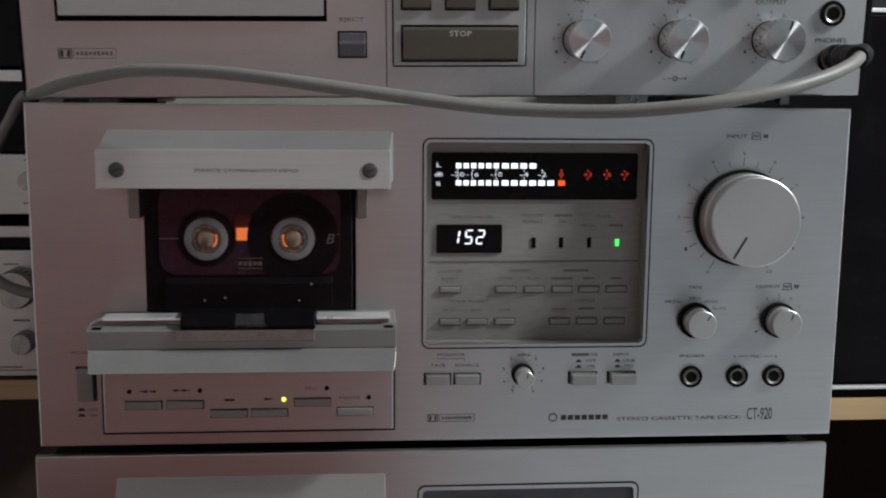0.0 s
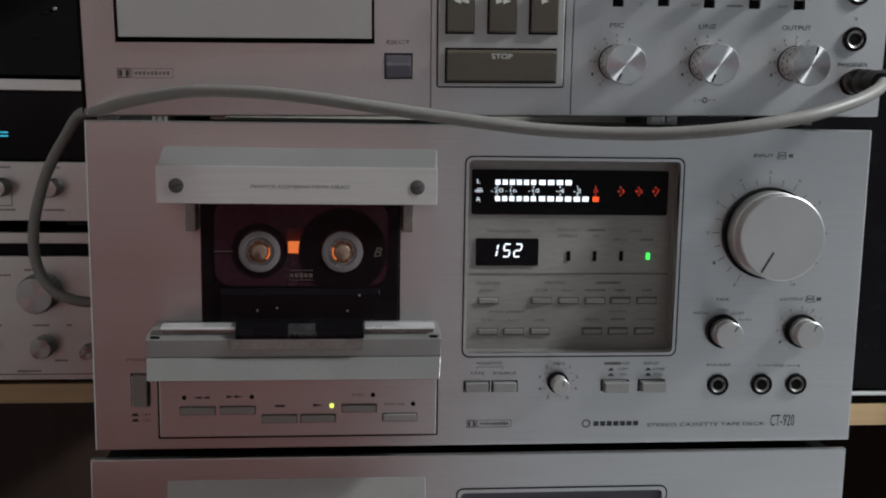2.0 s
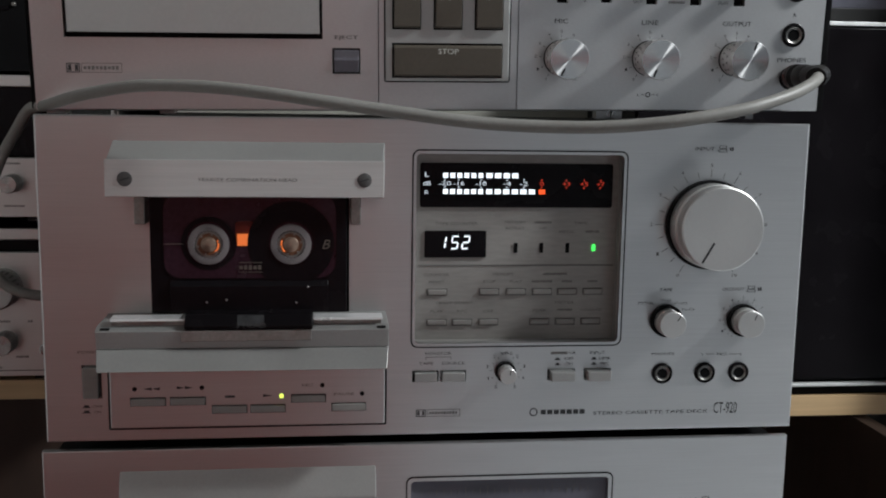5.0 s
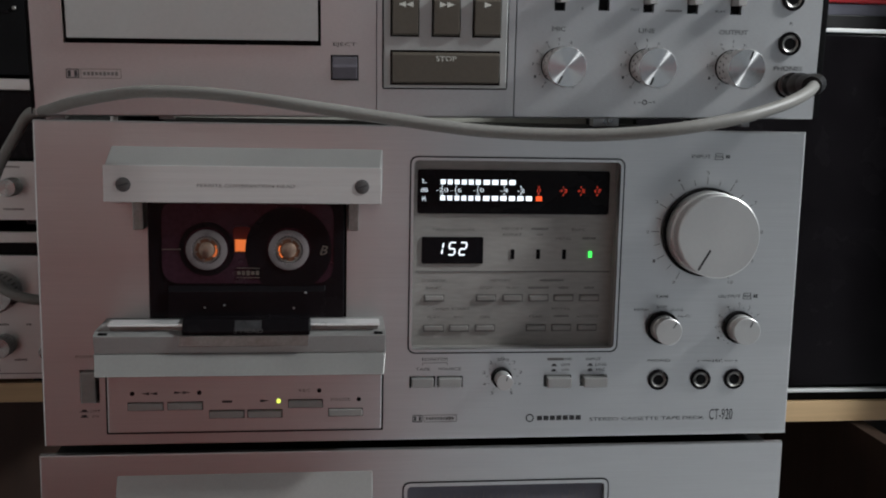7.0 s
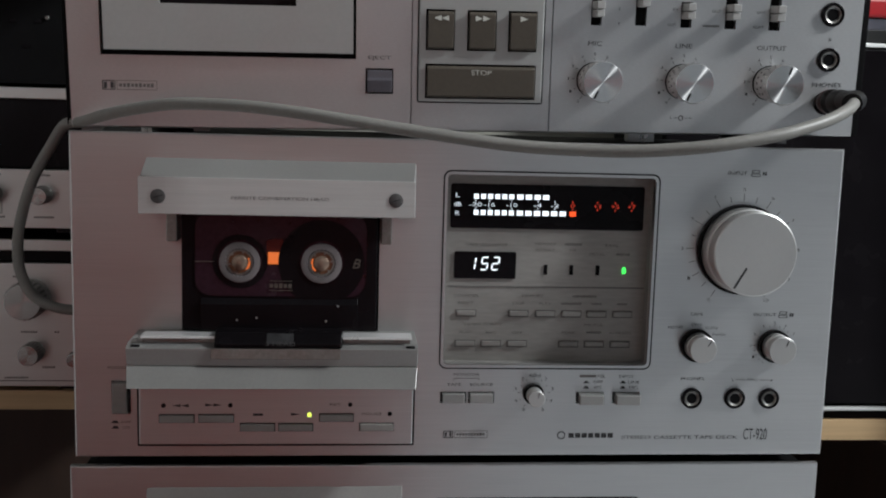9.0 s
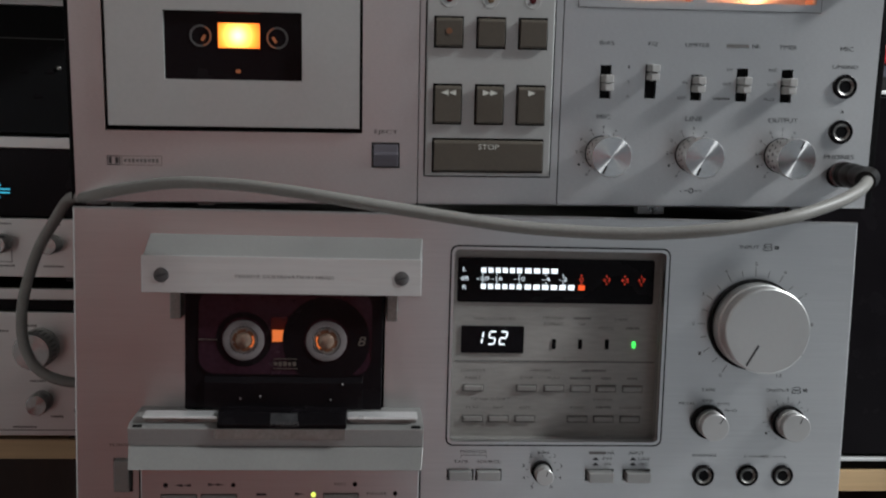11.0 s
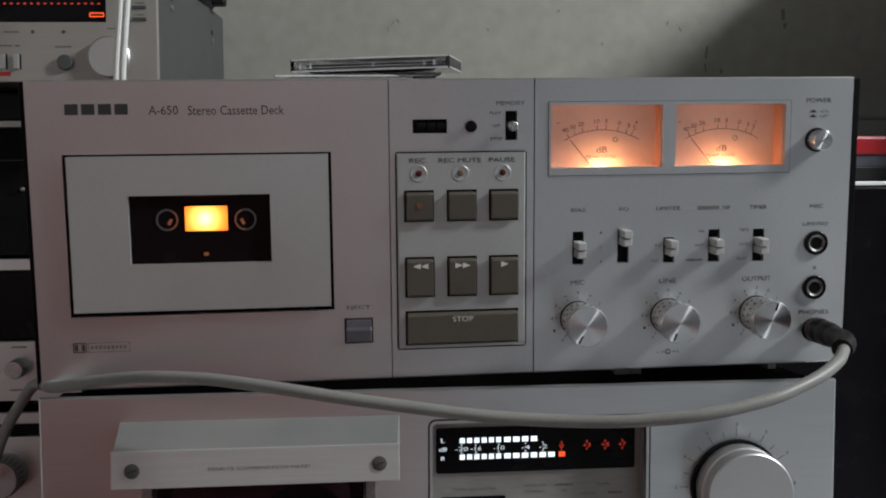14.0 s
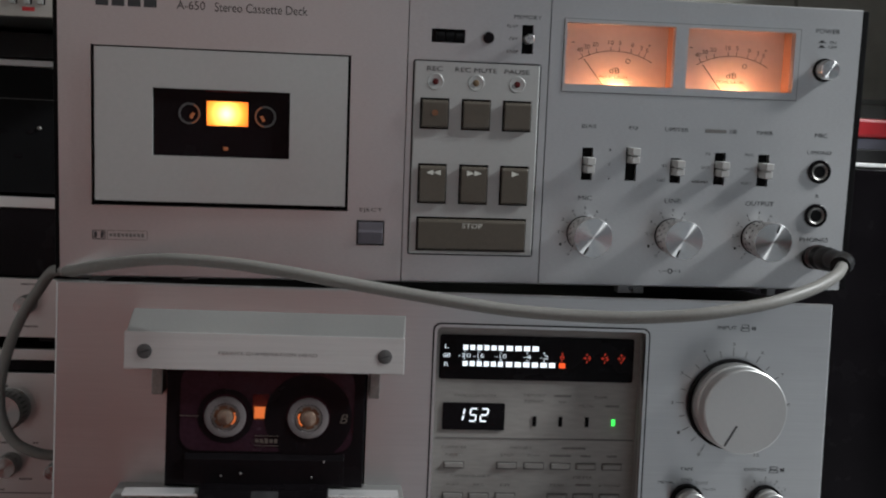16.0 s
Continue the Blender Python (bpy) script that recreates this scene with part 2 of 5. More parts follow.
# ---- builders; all sizes in millimetres, front faces look towards -y ----
def rect_box(bm, x0, x1, y0, y1, z0, z1, bevel=0.0):
    r = bmesh.ops.create_cube(bm, size=1)
    for v in r["verts"]:
        v.co = Vector(((x0 + x1) / 2 + v.co.x * (x1 - x0), (y0 + y1) / 2 + v.co.y * (y1 - y0), (z0 + z1) / 2 + v.co.z * (z1 - z0)))
    if bevel:
        edges = list({e for v in r["verts"] for e in v.link_edges})
        bmesh.ops.bevel(bm, geom=edges, offset=bevel, segments=2, profile=0.5, affect="EDGES")
    return bm


def a_box(x0, x1, y0, y1, z0, z1, bevel=0.0):
    return rect_box(bmesh.new(), x0, x1, y0, y1, z0, z1, bevel)


def prism(points, x0, x1, bevel=0.0):
    """A profile of (y, z) points drawn out along x."""
    bm = bmesh.new()
    a = [bm.verts.new((x0, y, z)) for y, z in points]
    b = [bm.verts.new((x1, y, z)) for y, z in points]
    n = len(points)
    bm.faces.new(a)
    bm.faces.new(b[::-1])
    for i in range(n):
        bm.faces.new((a[i], b[i], b[(i + 1) % n], a[(i + 1) % n]))
    bmesh.ops.recalc_face_normals(bm, faces=bm.faces)
    if bevel:
        bmesh.ops.bevel(bm, geom=list(bm.edges), offset=bevel, segments=2, profile=0.5, affect="EDGES")
    return bm


def slab(points, y0, y1, bevel=0.0):
    """An outline of (x, z) points with the thickness y0 to y1."""
    bm = bmesh.new()
    a = [bm.verts.new((x, y0, z)) for x, z in points]
    b = [bm.verts.new((x, y1, z)) for x, z in points]
    n = len(points)
    bm.faces.new(a)
    bm.faces.new(b[::-1])
    for i in range(n):
        bm.faces.new((a[i], b[i], b[(i + 1) % n], a[(i + 1) % n]))
    bmesh.ops.recalc_face_normals(bm, faces=bm.faces)
    if bevel:
        bmesh.ops.bevel(bm, geom=[e for e in bm.edges if abs(e.verts[0].co.y - y0) < 1e-6 and abs(e.verts[1].co.y - y0) < 1e-6], offset=bevel, segments=2, profile=0.5, affect="EDGES")
    return bm


def round_rect(x0, x1, z0, z1, r, n=5):
    out = []
    for cx, cz, a0 in ((x1 - r, z1 - r, 0), (x0 + r, z1 - r, 90), (x0 + r, z0 + r, 180), (x1 - r, z0 + r, 270)):
        for i in range(n + 1):
            a = radians(a0 + 90 * i / n)
            out.append((cx + r * math.cos(a), cz + r * math.sin(a)))
    return out


def frame_ring(outer, inner, y0, y1):
    """A flat frame between two outlines with as many points each."""
    bm = bmesh.new()
    rings = [[bm.verts.new((x, y, z)) for x, z in line] for line, y in ((outer, y0), (inner, y0), (inner, y1), (outer, y1))]
    n = len(outer)
    for k in range(4):
        p, q = rings[k], rings[(k + 1) % 4]
        for i in range(n):
            bm.faces.new((p[i], p[(i + 1) % n], q[(i + 1) % n], q[i]))
    bmesh.ops.recalc_face_normals(bm, faces=bm.faces)
    return bm


def plate(x0, x1, z0, z1, y0, y1, holes=(), bevel=0.0, sides=True):
    """A flat plate with square openings that go right through it."""
    xs = sorted({x0, x1, *(v for h in holes for v in h[:2])})
    zs = sorted({z0, z1, *(v for h in holes for v in h[2:])})
    bm = bmesh.new()
    front = {(i, k): bm.verts.new((x, y0, z)) for i, x in enumerate(xs) for k, z in enumerate(zs)}
    back = {(i, k): bm.verts.new((x, y1, z)) for i, x in enumerate(xs) for k, z in enumerate(zs)}

    def solid(i, k):
        if not (0 <= i < len(xs) - 1 and 0 <= k < len(zs) - 1):
            return False
        cx, cz = (xs[i] + xs[i + 1]) / 2, (zs[k] + zs[k + 1]) / 2
        return not any(h[0] < cx < h[1] and h[2] < cz < h[3] for h in holes)

    for i in range(len(xs) - 1):
        for k in range(len(zs) - 1):
            if not solid(i, k):
                continue
            c = ((i, k), (i + 1, k), (i + 1, k + 1), (i, k + 1))
            bm.faces.new([front[v] for v in c])
            bm.faces.new([back[v] for v in c[::-1]])
            for (di, dk), (p, q) in (((0, -1), (0, 1)), ((1, 0), (1, 2)), ((0, 1), (2, 3)), ((-1, 0), (3, 0))):
                if not solid(i + di, k + dk):
                    bm.faces.new((front[c[q]], front[c[p]], back[c[p]], back[c[q]]))
    for v in [v for v in bm.verts if not v.link_faces]:
        bm.verts.remove(v)
    bmesh.ops.recalc_face_normals(bm, faces=bm.faces)
    if bevel:
        def on_rim(v):
            return abs(v.co.y - y0) < 1e-6
        def side(e, ax, val):
            return all(abs(v.co[ax] - val) < 1e-6 for v in e.verts)
        rim = [e for e in bm.edges if all(on_rim(v) for v in e.verts) and (sides and (side(e, 0, x0) or side(e, 0, x1)) or side(e, 2, z0) or side(e, 2, z1))]
        bmesh.ops.bevel(bm, geom=rim, offset=bevel, segments=2, profile=0.5, affect="EDGES")
    return bm


def lathe(profile, n=48, cx=0.0, cz=0.0):
    """Turns a profile of (radius, y) round the y axis; ends with radius 0 are closed."""
    bm = bmesh.new()
    rings = []
    for r, y in profile:
        if r <= 0:
            rings.append([bm.verts.new((cx, y, cz))])
        else:
            rings.append([bm.verts.new((cx + r * math.cos(math.tau * i / n), y, cz + r * math.sin(math.tau * i / n))) for i in range(n)])
    for p, q in zip(rings, rings[1:]):
        for i in range(n):
            j = (i + 1) % n
            f = [p[0 if len(p) == 1 else i], p[0 if len(p) == 1 else j], q[0 if len(q) == 1 else j], q[0 if len(q) == 1 else i]]
            f = list(dict.fromkeys(f))
            if len(f) > 2:
                bm.faces.new(f)
    bmesh.ops.recalc_face_normals(bm, faces=bm.faces)
    return bm


def line_bar(p, q, w, y, depth=0.25):
    """A thin printed line from p to q, (x, z) each."""
    d = Vector((q[0] - p[0], q[1] - p[1]))
    s = Vector((-d.y, d.x)).normalized() * (w / 2)
    pts = [(p[0] + s.x, p[1] + s.y), (p[0] - s.x, p[1] - s.y), (q[0] - s.x, q[1] - s.y), (q[0] + s.x, q[1] + s.y)]
    return slab(pts, y - depth, y)


def join(*parts):
    bm = parts[0]
    for p in parts[1:]:
        me = bpy.data.meshes.new("tmp")
        p.to_mesh(me)
        bm.from_mesh(me)
        bpy.data.meshes.remove(me)
        p.free()
    return bm


def part(name, bm, material, parent, label="", smooth=False, at=None):
    """Links a bmesh in millimetres as one mesh object under its thing."""
    bm.transform(Matrix.Scale(0.001, 4))
    if at:
        bm.transform(Matrix.Translation([-v * 0.001 for v in at]))
    me = bpy.data.meshes.new(name)
    bm.to_mesh(me)
    bm.free()
    if smooth:
        for p in me.polygons:
            p.use_smooth = True
        try:
            me.set_sharp_from_angle(angle=radians(35))
        except AttributeError:
            pass
    me.materials.append(material)
    ob = new(name, me)
    ob.parent = parent
    if at:
        ob.location = [v * 0.001 for v in at]
    if label:
        ob["label"] = label
    return ob


def thing(name, label, category, m, group="", kind=""):
    e = new(name)
    e.empty_display_size = 0.02
    e.matrix_world = m
    return tagged(e, label, category, group, kind)


def lettering(text, x, z, height, width, material, parent, y=0.0, slant=0.0, turn=0.0, name="lettering"):
    """Printed words, centred on (x, z), with the given cap height and width."""
    cu = bpy.data.curves.new("words", "FONT")
    cu.body, cu.resolution_u, cu.align_x, cu.offset = text, 3, "CENTER", 0.001
    cu.shear = slant
    tmp = bpy.data.objects.new("words", cu)
    scene.collection.objects.link(tmp)
    dg = bpy.context.evaluated_depsgraph_get()
    me = bpy.data.meshes.new_from_object(tmp.evaluated_get(dg))
    bpy.data.objects.remove(tmp)
    bpy.data.curves.remove(cu)
    co = np.empty(len(me.vertices) * 3)
    me.vertices.foreach_get("co", co)
    co = co.reshape(-1, 3)
    lo, hi = co.min(0), co.max(0)
    mid, size = (lo + hi) / 2, np.maximum(hi - lo, 1e-6)
    u = (co[:, 0] - mid[0]) / size[0] * width
    v = (co[:, 1] - mid[1]) / size[1] * height
    c, s = math.cos(radians(turn)), math.sin(radians(turn))
    out = np.stack([x + u * c - v * s, np.full(len(co), y - 0.12), z + u * s + v * c], 1) * 0.001
    me.vertices.foreach_set("co", out.ravel())
    me.materials.clear()
    me.materials.append(material)
    ob = new(name, me)
    ob.parent = parent
    return ob


def print_bar(x, z, w, h, material, parent, y=0.0, name="print"):
    return part(name, a_box(x - w / 2, x + w / 2, y - 0.15, y + 0.1, z - h / 2, z + h / 2), material, parent)


def small_words(x, z, w, h, parent, material=None, y=0.0):
    """Print too small to read: short bars of its size, one for each word's letters."""
    bm = bmesh.new()
    n = max(2, round(w / (h * 0.95)))
    step = w / n
    for i in range(n):
        hh = h * (0.75 + 0.25 * ((i * 7) % 3) / 2)
        rect_box(bm, x - w / 2 + step * i, x - w / 2 + step * (i + 0.72), y - 0.15, y + 0.1, z - hh / 2, z + hh / 2)
    return part("print", bm, material or INK_SOFT, parent)


def jack(x, z, r, parent, y=0.0):
    """A headphone socket: a black collar round a metal sleeve with a dark bore."""
    body = part("jack", lathe([(r, y), (r, y - 1.2), (r * 0.93, y - 1.8), (r * 0.80, y - 1.8), (r * 0.76, y - 0.8)], 40, x, z), BLACK_GLOSS, parent, "black socket collar", True)
    part("sleeve", lathe([(r * 0.76, y - 0.8), (r * 0.70, y - 1.5), (r * 0.56, y - 1.0), (r * 0.47, y + 6), (0, y + 6)], 32, x, z), SLEEVE, body, "worn metal sleeve", True)
    part("bore", lathe([(0, y - 0.9), (r * 0.49, y - 0.9)], 24, x, z), BLACK, body)
    return body


def slot_lever(x, z0, z1, zl, parent, w=6.2):
    """A slide switch: a dark slot and a stepped pale lever."""
    sw = part("slide_switch", join(a_box(x - w / 2, x + w / 2, 3.0, 3.6, z0, z1)), BLACK, parent)
    part("lever", join(a_box(x - 2.2, x + 2.2, -8.4, 2.8, zl - 4.2, zl - 0.2, 0.4), a_box(x - 2.2, x + 2.2, -9.0, 2.8, zl + 0.2, zl + 4.2, 0.4)), LEVER, sw, "stepped pale grey lever")
    return sw


def ticks(cx, cz, r0, r1, a0, a1, n, parent, y=0.0, w=0.35):
    for i in range(n):
        a = radians(a0 + (a1 - a0) * i / (n - 1))
        rr = r1 if i % 2 == 0 else r0 + (r1 - r0) * 0.75
        part("scale_mark", line_bar((cx + r0 * math.cos(a), cz + r0 * math.sin(a)), (cx + rr * math.cos(a), cz + rr * math.sin(a)), w, y, 0.15), INK_SOFT, parent)


def tube(points, radius, n=12, steps=8):
    """A round cable through points, in millimetres."""
    pts = [Vector(p) for p in points]
    line = []
    ext = [pts[0] * 2 - pts[1], *pts, pts[-1] * 2 - pts[-2]]
    for i in range(1, len(ext) - 2):
        p0, p1, p2, p3 = ext[i - 1:i + 3]
        for k in range(steps):
            t = k / steps
            line.append(0.5 * ((2 * p1) + (p2 - p0) * t + (2 * p0 - 5 * p1 + 4 * p2 - p3) * t * t + (3 * p1 - p0 - 3 * p2 + p3) * t ** 3))
    line.append(pts[-1])
    bm = bmesh.new()
    rings = []
    up = Vector((0.05, 0.1, 1)).normalized()
    for i, p in enumerate(line):
        d = (line[min(i + 1, len(line) - 1)] - line[max(i - 1, 0)]).normalized()
        a = d.cross(up)
        a = a.normalized() if a.length > 1e-3 else Vector((1, 0, 0))
        b = a.cross(d).normalized()
        up = b
        rings.append([bm.verts.new(p + radius * (a * math.cos(math.tau * k / n) + b * math.sin(math.tau * k / n))) for k in range(n)])
    for p, q in zip(rings, rings[1:]):
        for k in range(n):
            bm.faces.new((p[k], p[(k + 1) % n], q[(k + 1) % n], q[k]))
    bm.faces.new(rings[0])
    bm.faces.new(rings[-1])
    bmesh.ops.recalc_face_normals(bm, faces=bm.faces)
    return bm


# ---- the room ----
def solid(name, x0, x1, y0, y1, z0, z1, material, label="", category=""):
    bm = a_box(x0 * 1000, x1 * 1000, y0 * 1000, y1 * 1000, z0 * 1000, z1 * 1000)
    return tagged(part(name, bm, material, None), label or name.replace("_", " "), category or "wall", kind="structure")


solid("wall_north", -1.5, 2.4, 0.90, 1.05, 0.0, 2.5, WALL, "stained grey plaster wall behind the equipment")
# unseen south wall, split into added tints that the faceplates reflect
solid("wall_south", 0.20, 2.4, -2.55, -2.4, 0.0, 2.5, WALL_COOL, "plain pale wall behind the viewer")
solid("reflector_south_red", -1.20, 0.20, -2.55, -2.4, 0.34, 1.04, RED_REFLECTOR, "unseen red wall stretch, added to redden the decks' reflections")
solid("reflector_south_upper", -1.20, 0.20, -2.55, -2.4, 1.042, 2.5, PALE_REFLECTOR, "unseen pale wall stretch, added to brighten the upper deck's reflections")
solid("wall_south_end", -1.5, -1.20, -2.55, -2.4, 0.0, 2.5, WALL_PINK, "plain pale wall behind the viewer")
solid("wall_west", -1.5, -1.35, -2.4, 0.90, 0.0, 2.5, WALL_PINK, "plain pale plaster wall")
solid("wall_east", 2.25, 2.4, -2.4, 0.90, 0.0, 2.5, WALL_GREY, "plain blue-grey wall")
# unseen dark red areas, added to darken the low left reflections
solid("reflector_south_foot", -1.20, 0.20, -2.55, -2.397, 0.0, 0.338, DARK_REFLECTOR, "unseen dark red wall foot, added to darken the decks' reflections")
solid("reflector_floor_west", -1.5, 0.04, -2.55, 1.05, -0.12, 0.0, DARK_REFLECTOR, "unseen dark red floor, added to darken the decks' reflections", "floor")
# unseen floor, kept pale to brighten what the metal reflects
solid("floor", 0.04, 2.4, -2.55, 1.05, -0.12, 0.0, FLOOR, "unseen pale floor, added to bounce light onto the decks", "floor")
solid("ceiling", -1.5, 2.4, -2.55, 1.05, 2.5, 2.62, CEILING_PAINT, "plain ceiling", "ceiling")
# unseen block, added only to cast the slanting shadow on the north wall
solid("shade_pier", 0.75, 1.15, 0.48, 0.898, 0.0, 1.538, WALL_GREY, "unseen pier, added to shade the wall behind the equipment")
# shelf boards behind the stack
solid("shelf_left", -1.2, -0.27, 0.605, 0.90, 0.668, 0.690, WOOD, "pine shelf board under the receivers", "shelf")
solid("shelf_right", 0.30, 1.3, 0.62, 0.90, 0.625, 0.650, WOOD, "pine shelf board under the black cabinet", "shelf")
solid("rack_back", -1.2, 1.3, 0.875, 0.897, 0.0, 0.62, WOOD_DARK, "dark brown back board of the rack", "rack")
solid("rack_divider", 0.60, 0.62, 0.30, 0.872, 0.0, 0.62, WOOD_DARK, "dark brown upright of the rack", "rack")
solid("rack_stand", -0.28, 0.24, -0.01, 0.45, 0.0, 0.60, WOOD_DARK, "dark wooden stand under the cassette decks", "stand")

# ---- cassette deck in the middle of the stack ----
deck = thing("cassette_deck", "silver cassette deck with open tape bay and lit level meter", "cassette deck", pose(0, 0, 0.824))
WIN = (-12.4, 104.8, 51.2, 158.6)
deck_holes = [WIN, (-12.4, 2.4, 30.4, 36.9), (3.2, 17.8, 30.4, 36.9), (64.2, 80.0, 30.2, 36.9), (85.2, 100.8, 30.2, 36.9), (-190.4, -180.2, 24.2, 42.6), (-151.5, -47.5, 66, 140)]
part("faceplate", plate(-210, 210, 0, 176, 0, 4, deck_holes, 1.0), ALU, deck, "brushed aluminium faceplate")
part("cabinet", a_box(-196, 205, 30, 300, 5, 172), BLACK, deck, "black steel cabinet")
for z0, z1 in ((2, 8), (164, 173)):
    part("chassis_rail", a_box(-205, 205, 4.2, 29, z0, z1), BLACK, deck, "black chassis rail")
part("bay_back", a_box(-152, -47, 6, 8, 60, 142), BLACK, deck, "dark bay behind the tape")
for fx in (-150, 150):
    part("foot", lathe([(0, 0), (11, 0), (12, 1), (12, 4), (0, 4)], 24), RUBBER, deck, "black rubber foot", True).matrix_local = pose(fx / 1000, 0.06, -0.0045, 90)

# display recess
part("recess_panel", a_box(-13.5, 106, 14, 16, 50, 160), ALU_DIM, deck, "grey recessed control panel")
for bx in ((-13.6, -12.4, 2, 13.9, 50, 160), (104.8, 106, 2, 13.9, 50, 160), (-12.3, 104.7, 2, 13.9, 50, 51.2), (-12.3, 104.7, 2, 13.9, 158.6, 160)):
    part("recess_wall", a_box(*bx), ALU_DIM, deck)
part("recess_frame", frame_ring(round_rect(-12.9, 105.3, 50.7, 159.1, 3.6), round_rect(-11.4, 103.8, 52.2, 157.6, 2.6), -0.4, 5), ALU, deck, "bevelled silver frame")
part("frame_outline", frame_ring(round_rect(-13.7, 106.1, 49.9, 159.9, 4.2), round_rect(-12.9, 105.3, 50.7, 159.1, 3.6), -0.3, 1), BLACK, deck)
RY = 14.0
meter = part("level_meter", slab(round_rect(-8.2, 101.4, 127.0, 151.8, 1.5), RY - 1.2, RY - 0.05, 0.3), BLACK_GLOSS, deck, "black fluorescent level meter")
for count, z, lit_red in ((10, 144.9, 0), (12, 135.9, 1)):
    xs = [6.0 + 3.95 * i for i in range(6)] + [30.6 + 4.85 * i for i in range(6)]
    for x in xs[:count]:
        w = 2.7 if x < 28 else 3.5
        part("segment", a_box(x - w / 2, x + w / 2, RY - 1.5, RY - 1.2, z - 1.35, z + 1.35), WHITE_LIT, meter)
    for i in range(lit_red):
        x = 60.6 + 4.85 * i
        part("segment", a_box(x - 1.75, x + 1.75, RY - 1.5, RY - 1.2, z - 1.35, z + 1.35), RED_LIT, meter, "orange-red segment")
for s, x, w in (("-20", 5.6, 6.9), ("-16", 13.4, 6.0), ("-10", 25.9, 6.1), ("-4", 40.6, 4.5), ("-2", 50.2, 4.6)):
    lettering(s, x, 140.4, 2.2, w, WHITE_DIM, meter, RY - 1.25, name="numeral")
for s, x, w in (("0", 60.4, 2.3), ("+3", 74.5, 4.3), ("+5", 84.7, 4.5), ("+7", 94.2, 4.4)):
    lettering(s, x, 140.4, 2.2, w, RED_FAINT, meter, RY - 1.25, name="numeral")
for x, lit in ((5.6, 0), (13.4, 0), (25.9, 0), (40.6, 0), (50.2, 0), (60.4, 1), (74.5, 1), (84.7, 1), (94.2, 1)):
    for z in (142.5, 138.3):
        part("tick", a_box(x - 0.25, x + 0.25, RY - 1.45, RY - 1.2, z - 0.55, z + 0.55), RED_FAINT if lit else WHITE_DIM, meter)
for s, z, w in (("L", 145.3, 2.2), ("dB", 140.4, 4.2), ("R", 135.4, 2.3)):
    lettering(s, -4.4, z, 2.3, w, WHITE_DIM, meter, RY - 1.25, name="numeral")
counter = part("tape_counter", slab(round_rect(-5.3, 29.6, 98.6, 113.8, 0.8), RY - 1.0, RY - 0.05, 0.2), BLACK_GLOSS, deck, "black digital tape counter")
SEGS = {"1": "bc", "5": "acdfg", "2": "abdeg"}


def seven(ch, cx, cz, h, w, parent, y):
    sl = 0.16
    at = {"a": ((-1, 1), (1, 1)), "b": ((1, 1), (1, 0)), "c": ((1, 0), (1, -1)), "d": ((-1, -1), (1, -1)), "e": ((-1, 0), (-1, -1)), "f": ((-1, 1), (-1, 0)), "g": ((-1, 0), (1, 0))}
    for k in SEGS[ch]:
        (u0, v0), (u1, v1) = at[k]
        g = 0.12
        du, dv = (u1 - u0), (v1 - v0)
        p = (cx + (u0 + du * g / 2) * w / 2 + (v0 + dv * g) * h / 2 * sl, cz + (v0 + dv * g) * h / 2)
        q = (cx + (u1 - du * g / 2) * w / 2 + (v1 - dv * g) * h / 2 * sl, cz + (v1 - dv * g) * h / 2)
        part("segment", line_bar(p, q, 0.85, y, 0.3), WHITE_LIT, parent)


for ch, x in zip("152", (4.7, 11.8, 18.0)):
    seven(ch, x, 107.2, 7.0, 3.5, counter, RY - 1.0)
for x in (46.6, 61.4, 76.5):
    part("indicator", a_box(x - 1.1, x + 1.1, RY - 0.6, RY - 0.05, 101.2, 106.8, 0.2), BLACK_GLOSS, deck, "unlit indicator")
part("indicator", a_box(90.7, 92.7, RY - 0.8, RY - 0.05, 102.2, 105.8, 0.2), GREEN_LIT, deck, "lit green indicator")
part("divider", a_box(-8.5, 103.5, RY - 0.3, RY - 0.05, 93.6, 94.4), INK_SOFT, deck)
for xs, z in (((2.2, 32.0, 47.4, 62.5, 77.1, 92.1), 78.8), ((2.2, 16.8, 31.8, 61.5, 76.4, 91.5), 61.3)):
    for x in xs:
        b = part("push_button", a_box(x - 5.2, x + 5.2, RY - 1.6, RY - 0.05, z - 1.3, z + 1.4, 0.4), ALU_BUTTON, deck, "small silver push button")
        part("surround", a_box(x - 5.9, x + 5.9, RY - 0.25, RY - 0.02, z - 2.2, z + 2.0), INK_SOFT, b)
for s, x, z, w in (("TAPE COUNTER", 12.7, 117.8, 24), ("MEMORY", 46.2, 118.6, 12), ("REPEAT", 46.2, 115.2, 11), ("NR", 62.2, 115.2, 4), ("TAPE", 84, 118.2, 8), ("METAL", 76.1, 113.2, 9), ("COUNTER", 2.0, 88.7, 14), ("RESET", 2.1, 84.6, 9), ("MEMORY", 40, 88.9, 12), ("STOP", 32, 84.6, 7), ("PLAY", 47.4, 84.6, 7), ("TIMER START", 12, 72.4, 22), ("PLAY", 2.2, 67.6, 7), ("REC", 16.8, 67.6, 6), ("OFF", 31.8, 67.6, 6), ("METER", 76, 72.3, 11), ("PEAK", 61.5, 67.8, 8), ("AVERAGE", 91.5, 67.8, 13)):
    lettering(s, x, z, 1.5, w, INK_SOFT, deck, RY - 0.05)
for x, z, w in ((62.2, 118.6, 10), (91.0, 113.3, 8), (62.5, 84.6, 12), (77.1, 84.6, 6), (92.1, 84.6, 6), (76.4, 68.0, 9), (70, 88.9, 14)):
    small_words(x, z, w, 1.4, deck, y=RY - 0.05)

